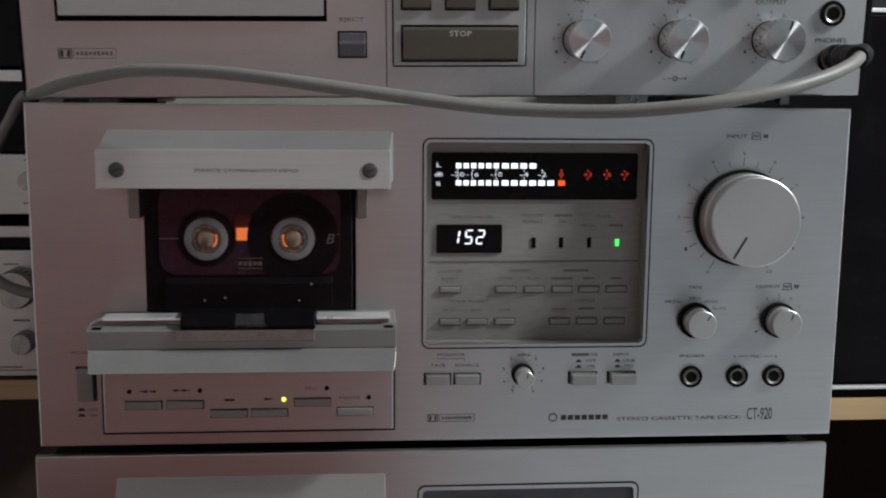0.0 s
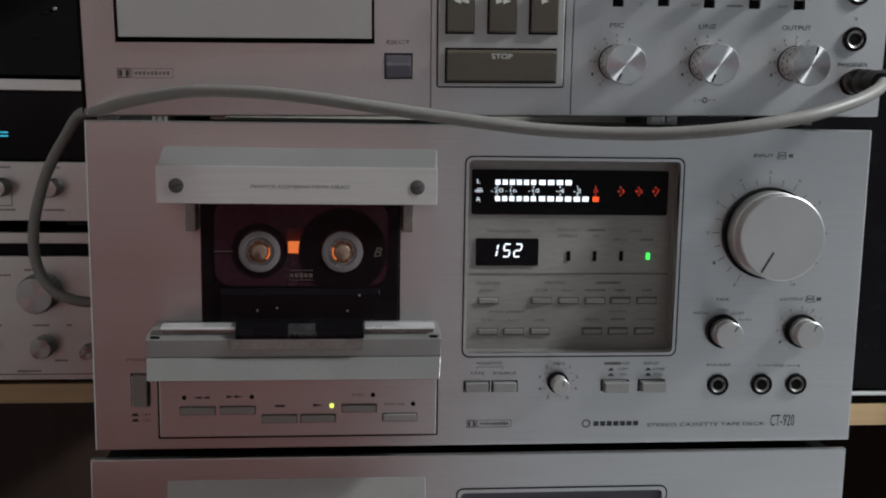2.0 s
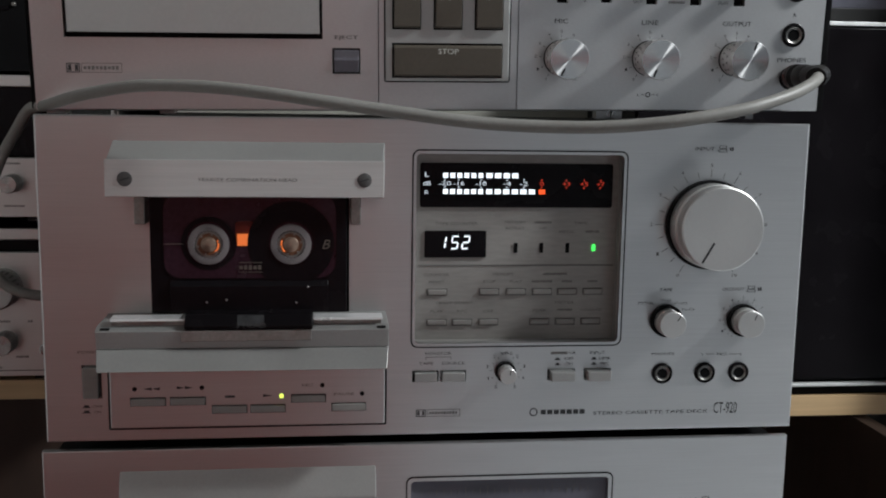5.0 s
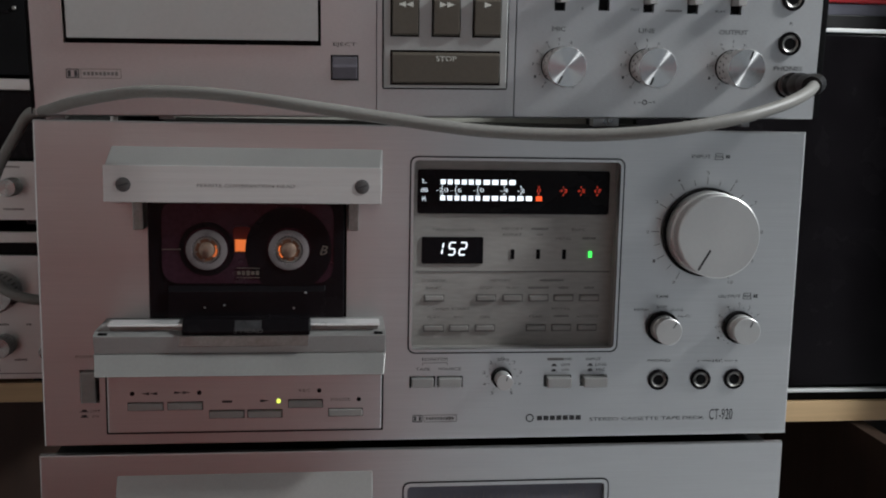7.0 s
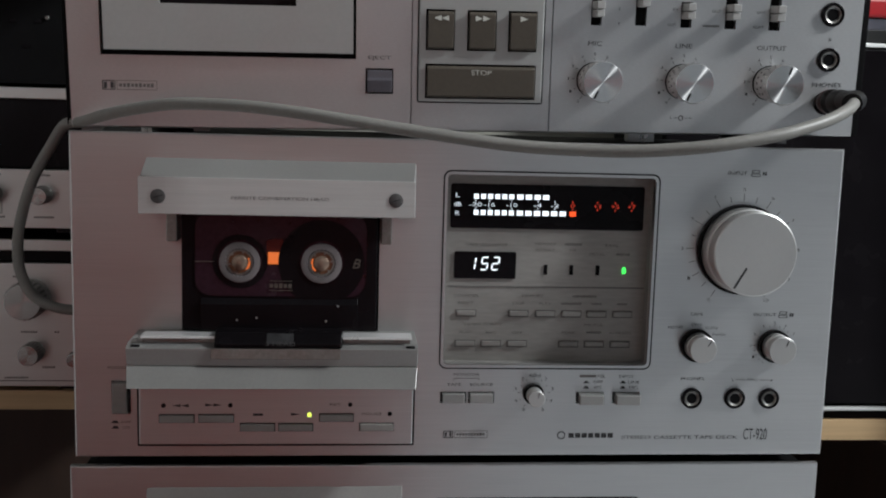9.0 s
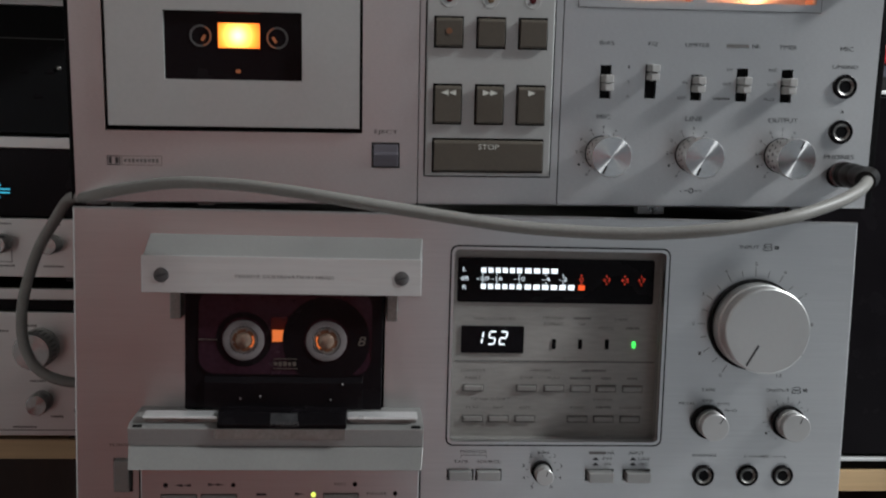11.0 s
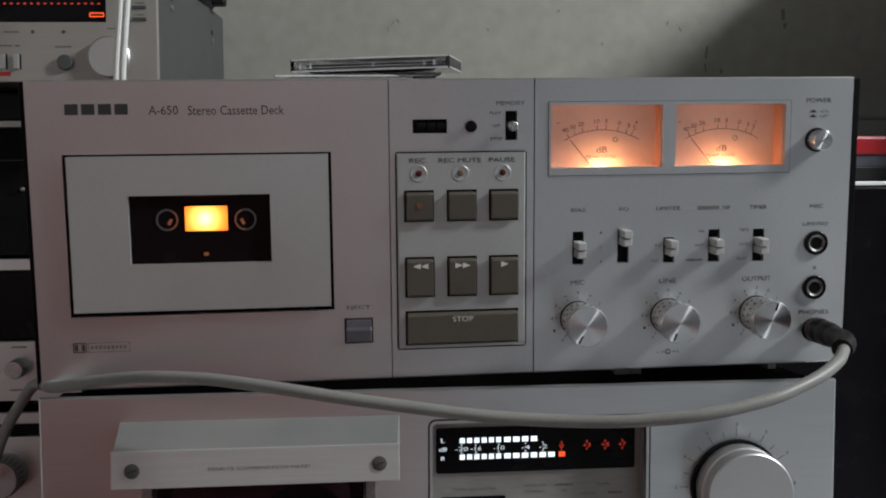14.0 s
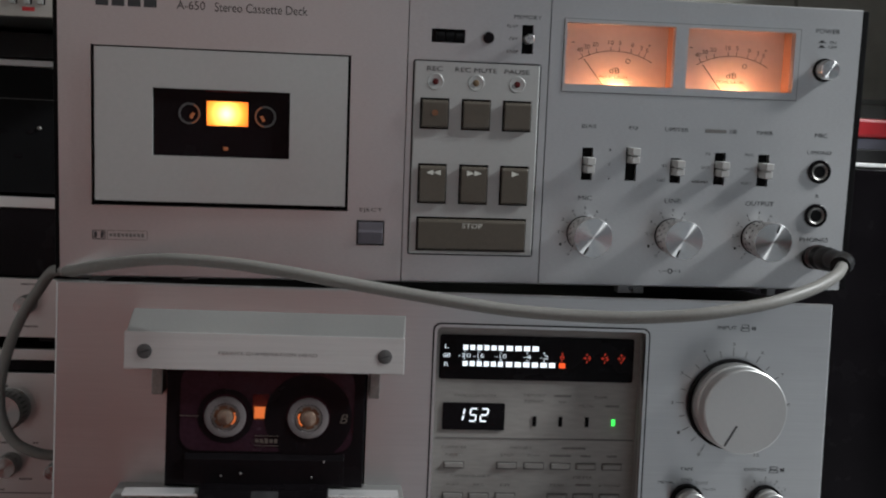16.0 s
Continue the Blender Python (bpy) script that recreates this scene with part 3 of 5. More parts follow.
# row of switches under the recess
for x0, x1, z0, z1, out in ((-11.4, 1.2, 31.0, 36.2, 3.0), (4.0, 16.8, 31.0, 36.2, 3.0), (65.4, 79.0, 30.8, 36.4, 6.0), (86.4, 99.8, 30.8, 36.4, 6.0)):
    k = part("push_key", a_box(x0, x1, -out, 6, z0, z1, 0.5), ALU_TRAY, deck, "silver push key")
    part("slot", a_box(x0 - 1, x1 + 1, 4.05, 6, z0 - 0.8, z1 + 0.9), BLACK, k)
for s, x, z, h, w in (("MONITOR", 2.0, 46.7, 1.7, 14.5), ("TAPE", -4.8, 41.0, 1.6, 8), ("SOURCE", 10.4, 41.0, 1.6, 13), ("BIAS", 40.6, 46.2, 1.6, 6.5), ("NR", 78.2, 46.1, 1.7, 4), ("INPUT", 92.6, 46.0, 1.7, 8.5), ("OFF", 76.4, 42.8, 1.5, 5.5), ("ON", 76.4, 39.8, 1.5, 4), ("LINE", 97, 42.7, 1.5, 6.5), ("MIC", 97, 39.7, 1.5, 5)):
    lettering(s, x, z, h, w, INK, deck)
print_bar(70.6, 46.1, 9.5, 1.5, INK_SOFT, deck)
for x in (69.8, 90.8):
    for z in (42.4, 39.4):
        part("print", join(a_box(x - 1.6, x + 1.6, -0.15, 0.1, z - 0.5, z + 0.1), a_box(x - 0.9, x + 0.9, -0.15, 0.1, z + 0.1, z + 1.0)), INK, deck)
part("print", join(line_bar((-5, 43.2), (-5, 44.6), 0.3, 0), line_bar((-5, 44.6), (9, 44.6), 0.3, 0), line_bar((9, 44.6), (9, 43.2), 0.3, 0)), INK_SOFT, deck)


def plain_knob(cx, cz, r, r_skirt, out, parent, material, label, pointer, step=0.0):
    """A round knob on a black skirt: a flat front with a bright chamfer and a short pointer line."""
    c = 0.03 * r + 0.12
    pr = [(r + step, -0.4), (r + step * 0.8, -out * 0.52), (r - 0.5, -out * 0.54), (r - 0.5, -out * 0.60), (r, -out * 0.62), (r, -out + c)]
    k = part("knob", lathe(pr, 72), material, parent, label, True)
    k.location = (cx / 1000, 0, cz / 1000)
    part("chamfer", lathe([(r, -out + c), (r - c * 0.45, -out + c * 0.3), (r - c, -out)], 72), KNOB_EDGE, k, "bright chamfered edge", True)
    part("knob_face", lathe([(r - c, -out), (0, -out)], 72), material, k)
    part("skirt", lathe([(r_skirt, -0.02), (r_skirt, -3.0), (r - 0.8, -3.0)], 56), BLACK, k, "black skirt", True)
    (ax, az), (bx, bz) = pointer
    part("pointer", line_bar((ax, az), (bx, bz), 0.04 * r + 0.25, -out, 0.12), INK, k)
    return k


plain_knob(154.0, 119.2, 23.1, 25.2, 22, deck, KNOB_MATT, "large matt silver input knob", ((-4.7, -7.4), (-11.0, -18.4)), 0.5)
plain_knob(131.6, 64.4, 7.5, 9.3, 13.5, deck, KNOB_MATT, "small silver tape selector knob", ((2.3, 2.3), (4.2, 5.3)))
plain_knob(176.9, 64.3, 7.8, 9.3, 13.5, deck, KNOB_MATT, "small silver output knob", ((1.7, 2.5), (2.9, 5.6)))
plain_knob(39.8, 36.0, 4.6, 5.8, 12, deck, KNOB_MATT, "small bias knob", ((0.8, 0.8), (1.2, 3.4)))
ticks(154.0, 119.2, 26.8, 31.2, 240, -60, 21, deck)
for i in range(11):
    a = radians(240 - 30 * i)
    lettering(str(i), 154 + 33.4 * math.cos(a), 119.2 + 33.4 * math.sin(a), 1.8, 1.5 if i < 10 else 2.9, INK_SOFT, deck)
ticks(40.2, 36.0, 8.0, 9.2, 235, -55, 11, deck, w=0.3)
for i, s in enumerate(("5", "4", "3", "2", "0", "2", "3", "4", "5")):
    a = radians(240 - 37.5 * i)
    lettering(s, 40.2 + 10.8 * math.cos(a), 36 + 10.6 * math.sin(a), 1.8, 1.4, INK, deck)
ticks(176.9, 64.3, 10.8, 11.8, 240, -60, 21, deck, w=0.25)
for i in range(1, 8):
    a = radians(240 - 30 * i)
    lettering(str(i), 176.9 + 13.2 * math.cos(a), 64.3 + 13.2 * math.sin(a), 1.4, 1.1, INK, deck)
for s, x, z, h, w in (("INPUT", 149.5, 161.6, 1.9, 11), ("TAPE", 131.0, 82.0, 1.7, 7.6), ("METAL", 119.6, 74.4, 1.5, 9.2), ("STD", 131.2, 75.9, 1.5, 6.2), ("CrO2", 140.2, 74.2, 1.5, 7), ("Fe-Cr", 144.8, 70.6, 1.5, 7.5), ("OUTPUT", 170.6, 82.1, 1.7, 13.2), ("PHONES", 131, 44.8, 1.6, 13.4), ("L", 154.6, 44.3, 1.5, 1.2), ("MIC", 166, 44.2, 1.6, 6), ("R", 177.3, 44.0, 1.5, 1.4)):
    lettering(s, x, z, h, w, INK, deck)
for x, z in ((159.8, 161.6), (181.2, 82.1)):
    part("print", join(frame_ring(round_rect(x - 2.2, x + 2.2, z + 0.2, z + 1.9, 0.4, 2), round_rect(x - 1.8, x + 1.8, z + 0.5, z + 1.6, 0.3, 2), -0.15, 0.1), frame_ring(round_rect(x - 2.6, x + 2.6, z - 1.8, z - 0.1, 0.4, 2), round_rect(x - 2.2, x + 2.2, z - 1.5, z - 0.4, 0.3, 2), -0.15, 0.1)), INK, deck)
    small_words(x + 5.2, z, 2.6, 2.4, deck, INK)
part("print", join(line_bar((156.4, 44.3), (161.8, 44.3), 0.3, 0), line_bar((170.2, 44.2), (175.6, 44.2), 0.3, 0)), INK_SOFT, deck)
for x in (130.9, 156.1, 176.2):
    jack(x, 33.5, 6.0, deck)

# makers' marks become plain shapes; the model words stay
def noise_mark(x0, x1, z0, z1, parent, y=0.0):
    """The noise-reduction mark: a double-D sign and a framed bar."""
    h = z1 - z0
    part("print", join(frame_ring(round_rect(x0, x0 + h * 1.35, z0, z1, 0.3, 2), round_rect(x0 + 0.5, x0 + h * 1.35 - 0.5, z0 + 0.5, z1 - 0.5, 0.2, 2), y - 0.15, y + 0.1), a_box(x0 + 0.9, x0 + h * 0.5, y - 0.15, y + 0.1, z0 + 0.9, z1 - 0.9), a_box(x0 + h * 0.85, x0 + h * 1.35 - 0.9, y - 0.15, y + 0.1, z0 + 0.9, z1 - 0.9)), INK, parent)
    part("print", frame_ring(round_rect(x0 + h * 1.5, x1, z0, z1, 0.3, 2), round_rect(x0 + h * 1.5 + 0.3, x1 - 0.3, z0 + 0.3, z1 - 0.3, 0.2, 2), y - 0.15, y + 0.1), INK_SOFT, parent)
    small_words((x0 + h * 1.5 + x1) / 2, (z0 + z1) / 2, x1 - x0 - h * 1.5 - 2.4, h * 0.42, parent, y=y)


noise_mark(-10.2, 14.8, 10.3, 14.5, deck)
part("print", lathe([(2.4, -0.12), (1.7, -0.12)], 24, 56.8, 11.8), INK, deck)
part("print", join(*[a_box(61.0 + 3.75 * i, 64.0 + 3.75 * i, -0.15, 0.1, 10.3, 13.0) for i in range(7)]), INK, deck, "maker's mark as plain bars")
lettering("STEREO CASSETTE TAPE DECK", 125.6, 10.5, 2.0, 68, INK, deck)
lettering("CT-920", 169.8, 12.3, 6.6, 14.0, INK, deck)

# power key
pk = part("power_key", a_box(-189.4, -181.2, -4, 6, 24.9, 42.0, 0.7), ALU_DIM, deck, "dull grey power key")
part("slot", a_box(-191, -179.6, 4.05, 6, 23.4, 43.4), BLACK, pk)
lettering("POWER", -186.6, 49.8, 1.7, 11, INK_SOFT, deck)
for s, z in (("OFF", 19.6), ("ON", 16.6)):
    lettering(s, -182.8, z, 1.5, 5.2 if s == "OFF" else 3.6, INK_SOFT, deck)
    part("print", slab([(-190.6, z - 0.7), (-186.4, z - 0.7), (-186.4, z - 0.2), (-187.2, z - 0.2), (-187.2, z + 0.8), (-189.8, z + 0.8), (-189.8, z - 0.2), (-190.6, z - 0.2)], -0.15, 0.1), INK, deck)

# head cover over the tape bay
hood_bm = prism([(0.2, 163.0), (-26.0, 154.4), (-26.0, 136.6), (0.2, 138.5)], -168.9, -31.2)
for v in hood_bm.verts:
    if v.co.y > -10:
        v.co.x += 2.6 if v.co.x > -100 else -1.6
bmesh.ops.bevel(hood_bm, geom=list(hood_bm.edges), offset=0.4, segments=2, profile=0.5, affect="EDGES")
# slope's shade and front's light put into two silver tones
hood = part("head_cover", hood_bm, ALU_TRAY, deck, "silver head cover bar")
part("lit_front_plate", a_box(-169.7, -30.4, -27, -26.05, 136.1, 154.9, 0.35), ALU_HOOD, hood, "brushed silver front, lighter for the light on it")
for x in (-159.8, -40.4):
    sc = part("screw", lathe([(3.7, -27.0), (3.7, -27.4), (3.3, -27.6), (0, -27.6)], 32, x, 145.1), SCREW, deck, "dark round screw", True)
    part("screw_slot", line_bar((x - 2.3, 144.4), (x + 2.3, 145.8), 0.7, -27.6, 0.1), INK, sc)
lettering("FERRITE COMBINATION HEAD", -99, 145.0, 1.7, 49, INK_SOFT, deck, -27.05)
for x0, x1 in ((-158.5, -152.8), (-47.2, -41.6)):
    part("guide", a_box(x0, x1, -12, 0.2, 120.2, 139, 0.6), SLEEVE, deck, "grey side guide")

# tape holder and key block
part("holder_lip", prism([(-30, 74.3), (-30.4, 72.9), (-21.6, 72.6), (-21.2, 74.7)], -168.7, -131.5, 0.3), LIP, deck, "holder lip with its edge highlight in the colour")
part("holder_lip", prism([(-30, 74.3), (-30.4, 72.9), (-21.6, 72.6), (-21.2, 74.7)], -66.7, -30.8, 0.3), LIP, deck, "holder lip with its edge highlight in the colour")
part("holder_clip", prism([(-31, 76.6), (-34.4, 71.2), (-34, 69.0), (-24, 69.0), (-20, 76.8)], -131.3, -66.9, 0.5), BLACK_GLOSS, deck, "glossy black holder clip")
part("clip_bar", prism([(-33.8, 68.8), (-34.2, 63.2), (-31.9, 63.0), (-31.6, 68.6)], -133.2, -67.4, 0.3), SLEEVE, deck, "dull grey clip bar")
for x0, x1 in ((-168.2, -132.2), (-66.2, -31.4)):
    part("lip_block", a_box(x0, x1, -27.5, -19.5, 70.3, 72.8), SLEEVE, deck, "dull block under the lip")
part("clip_window", prism([(-31.3, 76.2), (-34.5, 71.4), (-34.1, 71.2), (-30.9, 76.0)], -105, -91.5), WINDOW_SMOKE, deck, "smoky window of the clip")
lettering("3 HEAD", -98, 71.6, 2.4, 15, SCREW, deck, -35.0)
part("holder_tray", prism([(0.2, 71.0), (-28, 70.4), (-32.8, 68.4), (-31.0, 58.9), (0.2, 58.9)], -175.6, -27.6, 0.4), ALU_TRAY, deck, "silver tape holder tray")
lip = bmesh.new()
rows = [[lip.verts.new(v) for v in ((-175.6, y0, 58.7), (-27.6, y0, 58.7), (-28.6, y1, 48.4), (-174.6, y1, 48.4))] for y0, y1 in ((-31.4, -37.4), (0.2, 0.2))]
lip.faces.new(rows[0])
lip.faces.new(rows[1][::-1])
for i in range(4):
    lip.faces.new((rows[0][i], rows[1][i], rows[1][(i + 1) % 4], rows[0][(i + 1) % 4]))
bmesh.ops.recalc_face_normals(lip, faces=lip.faces)
bmesh.ops.bevel(lip, geom=list(lip.edges), offset=0.4, segments=2, profile=0.5, affect="EDGES")
part("tray_lip", lip, ALU_TRAY, deck, "sloping silver lip of the tray")
for x in (-171, -31.5):
    part("pivot", a_box(x - 2.2, x + 2.2, -31.9, -28, 68.6, 69.7), BLACK, deck)
key_block = part("key_block", a_box(-171.6, -28.8, -22, 0.2, 14.2, 45.2, 0.6), ALU, deck, "brushed aluminium key block")
part("block_outline", frame_ring(round_rect(-172.5, -27.9, 13.3, 46, 0.8, 2), round_rect(-171.5, -28.9, 14.3, 45, 0.6, 2), -21.4, -0.2), BLACK, key_block)
KY = -22.0
for x0, z1 in ((-161.4, 30.7), (-141.1, 30.8), (-119.7, 26.0), (-99.8, 26.0), (-78.5, 31.2), (-57.3, 26.1)):
    k = part("transport_key", a_box(x0 + 0.4, x0 + 18.0, KY - 1.6, KY + 0.5, z1 - 4.1, z1 - 0.4, 0.4), ALU_BUTTON, key_block, "flat grey transport key")
    part("slot", a_box(x0, x0 + 18.4, KY - 0.2, KY + 0.3, z1 - 4.6, z1), BLACK, k)
for x, z in ((-158.9, 35.4), (-124.6, 35.6), (-62.1, 36.0), (-41.1, 31.0)):
    part("indicator", lathe([(1.2, KY - 0.02), (1.2, KY - 0.5), (0, KY - 0.8)], 20, x, z), BLACK_GLOSS, key_block, "unlit indicator", True)
part("indicator", lathe([(1.15, KY - 0.02), (1.15, KY - 0.5), (0, KY - 0.9)], 20, -83.5, 30.4), YELLOW_LIT, key_block, "lit yellow indicator", True)


def arrows(x, z, n, way, w, h, parent, material, y):
    bm = bmesh.new()
    bits = []
    for i in range(n):
        c = x + (i - (n - 1) / 2) * w
        bits.append(slab([(c - way * w / 2, z - h / 2), (c + way * w / 2, z), (c - way * w / 2, z + h / 2)], y - 0.15, y + 0.05))
    return part("arrow_mark", join(bm, *bits), material, parent)


arrows(-150.3, 35.3, 2, -1, 4.2, 1.6, key_block, INK, KY)
arrows(-133.3, 35.7, 2, 1, 4.2, 1.6, key_block, INK, KY)
arrows(-90.6, 30.7, 1, 1, 5.0, 1.6, key_block, INK, KY)
print_bar(-110.3, 30.5, 5.2, 1.2, INK, key_block, KY)
lettering("REC", -69.8, 36.1, 1.5, 6, INK_SOFT, key_block, KY)
lettering("PAUSE", -50.6, 30.9, 1.5, 10.5, INK_SOFT, key_block, KY)

# ---- the tape in its bay ----
tape = thing("compact_cassette", "dark tinted compact cassette with white hubs in the bay", "cassette", pose(0, 0, 0.824))
CY = -18.0
part("shell", plate(-149.8, -49.2, 74.5, 138.0, CY, CY + 9.5, [(-107.4, -97.0, 108.6, 124.0)], 0.5), BLACK_GLOSS, tape, "black shell")
part("shell_window", frame_ring(round_rect(-142.9, -54.8, 93.1, 137.0, 8.5, 5), round_rect(-106.6, -97.6, 109.4, 123.0, 2.0, 5), CY - 0.08, CY + 0.4), DARK_RED, tape, "purple tinted shell window")
part("shell_rim", frame_ring(round_rect(-143.5, -54.2, 92.5, 137.6, 9, 5), round_rect(-143.0, -54.7, 93.0, 137.1, 8.6, 5), CY - 0.35, CY), BLACK_GLOSS, tape)
part("head_section", prism([(CY - 1.6, 75), (CY - 1.6, 89), (CY, 92), (CY + 9, 92), (CY + 9, 75)], -140, -59, 0.2), BLACK_GLOSS, tape, "raised black head section")
part("tint_pane", a_box(-107.2, -97.2, CY + 0.5, CY + 0.9, 116.2, 123.9), TINT_LIT, tape, "tinted pane lit from behind")
part("lamp_shade", a_box(-107.3, -97.1, CY + 9.0, CY + 9.4, 108.8, 123.9), AMBER, tape)
tape_lamp = bpy.data.lights.new("tape_lamp", "POINT")
tape_lamp.energy, tape_lamp.color, tape_lamp.shadow_soft_size = 0.0003, (1.0, 0.42, 0.26), 0.001
tape_lamp_ob = new("tape_lamp", tape_lamp)
tape_lamp_ob.parent = tape
tape_lamp_ob.location = (-0.1030, (CY + 6.0) / 1000, 0.1178)
for x, r in ((-120.2, 14.1), (-78.1, 22.4)):
    part("tape_pack", lathe([(r, CY - 0.1), (r, CY - 0.25), (11.4, CY - 0.25)], 56, x, 111.2), BLACK_GLOSS, tape, "dark brown tape pack", True)
    hub = part("hub", lathe([(10.5, CY - 0.2), (10.5, CY - 0.8), (10.0, CY - 1.0), (7.4, CY - 1.0), (7.0, CY - 0.4), (6.9, CY - 0.26)], 56, x, 110.8), WHITE_HUB, tape, "white hub ring", True)
    part("hub_well", lathe([(7.0, CY - 0.3), (0, CY - 0.3)], 32, x, 110.8), AMBER, hub, "amber hub hole")
    part("hub_collar", lathe([(7.0, CY - 0.32), (6.6, CY - 0.7), (6.0, CY - 0.7), (5.8, CY - 0.32)], 40, x, 110.8), SLEEVE, hub, "dull inner collar", True)
    side = 1 if x < -100 else -1
    # lamp light on the hub, imitated by small glowing bars
    part("hub_glow", join(*[line_bar((x + side * 5.0 * math.cos(radians(g)), 110.8 + 5.0 * math.sin(radians(g))), (x + side * 5.0 * math.cos(radians(g + 12)), 110.8 + 5.0 * math.sin(radians(g + 12))), 0.8, CY - 0.32, 0.15) for g in range(-52, 16, 11)]), ORANGE_LIT, hub, "lamp light through the hub")
    part("spindle", lathe([(4.0, CY - 0.3), (3.9, CY - 1.6), (2.8, CY - 2.3), (0, CY - 2.5)], 28, x, 110.8), BRASS, hub, "metal spindle", True)
    for i in range(6):
        a = radians(60 * i + 12)
        part("tooth", line_bar((x + 4.9 * math.cos(a), 110.8 + 4.9 * math.sin(a)), (x + 6.2 * math.cos(a), 110.8 + 6.2 * math.sin(a)), 0.9, CY - 0.3, 0.6), SLEEVE, hub)
    for g in range(0, 360, 15):
        a = radians(g)
        part("hub_notch", line_bar((x + 6.9 * math.cos(a), 110.8 + 6.9 * math.sin(a)), (x + 7.5 * math.cos(a), 110.8 + 7.5 * math.sin(a)), 0.7, CY - 0.95, 0.15), SCREW, hub)
    part("hub_print", a_box(x - 1.5, x + 1.5, CY - 1.12, CY - 0.98, 119.0 if x < -100 else 102.2, 119.7 if x < -100 else 102.9), INK_SOFT, hub)
# lamp light in the window, imitated by a glowing plate
part("window_glow", a_box(-105.9, -97.2, CY + 2, CY + 2.4, 109.7, 116.2), ORANGE_LIT, tape, "orange lamp light through the window")
lettering("B", -59.9, 110.8, 4.8, 4.2, TAPE_INK, tape, CY - 0.35, slant=0.3)
small_words(-98.8, 98.6, 12, 2.4, tape, TAPE_INK, CY - 0.3)
for x0, x1, z in ((-105, -93, 101.2), (-105, -93, 96.2), (-143, -133.4, 111)):
    part("print", line_bar((x0, z), (x1, z), 0.3, CY - 0.3), TAPE_INK, tape)
for x, z in ((-121.5, 80.5), (-111.5, 81.8), (-69.4, 88.4), (-75.5, 80.2)):
    part("shell_screw", lathe([(0.6, CY - 1.6), (0.4, CY - 2.0), (0, CY - 2.1)], 12, x, z), STEEL, tape, "tiny bright screw", True)

# ---- cassette deck below ----
low = thing("cassette_deck", "silver cassette deck with a metered window under the stack", "cassette deck", pose(-0.0022, -0.001, 0.644))
part("faceplate", plate(-210.5, 210.5, 0, 175.0, 0, 4, [(-11.0, 104.6, 80, 153.4)], 0.7), ALU, low, "brushed aluminium faceplate")
part("cabinet", a_box(-205, 205, 4.2, 300, 4, 172), BLACK, low, "black steel cabinet")
part("recess_frame", frame_ring(round_rect(-12.4, 106.0, 78.6, 154.8, 3.4), round_rect(-10.4, 104.0, 80.6, 152.8, 2.4), -0.4, 3), ALU, low, "bevelled silver frame")
part("frame_outline", frame_ring(round_rect(-13.2, 106.8, 77.8, 155.6, 4), round_rect(-12.4, 106.0, 78.6, 154.8, 3.4), -0.3, 1), BLACK, low)
part("meter_card", a_box(-12, 105.6, 3.0, 4.0, 79, 154), SMOKE, low, "smoky meter card behind the window")
part("meter_strip", a_box(-6, 99, 2.2, 3.0, 128, 137), ALU_DIM, low)
part("head_cover", prism([(0.2, 163.4), (-5.5, 147), (-5.5, 130), (0.2, 132)], -170, -30.2, 0.5), ALU_TRAY, low, "silver head cover bar")
lettering("INPUT", 152.5, 137.0, 1.9, 11, INK, low)
part("print", join(frame_ring(round_rect(160.5, 165, 137.2, 138.8, 0.4, 2), round_rect(160.9, 164.6, 137.5, 138.5, 0.3, 2), -0.15, 0.1), frame_ring(round_rect(160, 165.5, 135.2, 136.9, 0.4, 2), round_rect(160.4, 165.1, 135.5, 136.6, 0.3, 2), -0.15, 0.1)), INK, low)
part("scale_marks", join(*[a_box(-4 + 4.2 * i, -3.6 + 4.2 * i, 2.6, 2.95, 143, 146 + (i % 3 == 0) * 1.5) for i in range(24)]), INK_SOFT, low)

# ---- cassette deck on top of the stack ----
TOP = Matrix.Translation((0.005, 0.012, 1.0035)) @ pose(0, 0, 0, 0, 0, 0.6) @ pose(0, 0, 0, 0, -0.73, 0) @ pose(0, 0, 0, 4.0, 0, 0)
top = thing("cassette_deck", "silver cassette deck with closed door and two glowing needle meters", "cassette deck", TOP)
DOOR = (-199.2, -66.2, 38.8, 121.2)
part("faceplate", plate(-215.5, -36.7, 0.8, 158, 0, 4, [DOOR, (-61.2, -46.2, 20.6, 34.2)], 0.9, False), ALU_SATIN, top, "brushed aluminium left faceplate")
part("faceplate", plate(-36.2, 39.4, 0.8, 158, 0.15, 4, [(-24.2, -6.2, 130.0, 137.2), (24.3, 30.5, 126, 141.2)], 0.9, False), ALU_SATIN, top, "brushed aluminium middle faceplate")
slots = [(60.6, 66.6, 59.4, 77.2), (85.2, 91.4, 59.8, 78), (110.6, 116.7, 59.2, 73), (135.7, 142.0, 59, 76.8), (160.8, 167.2, 58.8, 76.6)]
part("faceplate", plate(39.9, 214.8, 0.8, 158, 0, 4, [(48.6, 108.8, 111.2, 143.8), (116.0, 176.8, 111.2, 143.8), *slots], 0.9, False), ALU_SATIN, top, "brushed aluminium right faceplate")
part("cabinet", a_box(-214, 215, 17, 400, 4, 157.0), BLACK, top, "black cabinet")
for x0, x1, y0 in ((-219.0, -214.1, 4.5), (215.2, 218.8, 0.4)):
    part("side_cheek", a_box(x0, x1, y0, 300, 1.5, 157.4, 0.5), BLACK, top, "black side cheek")
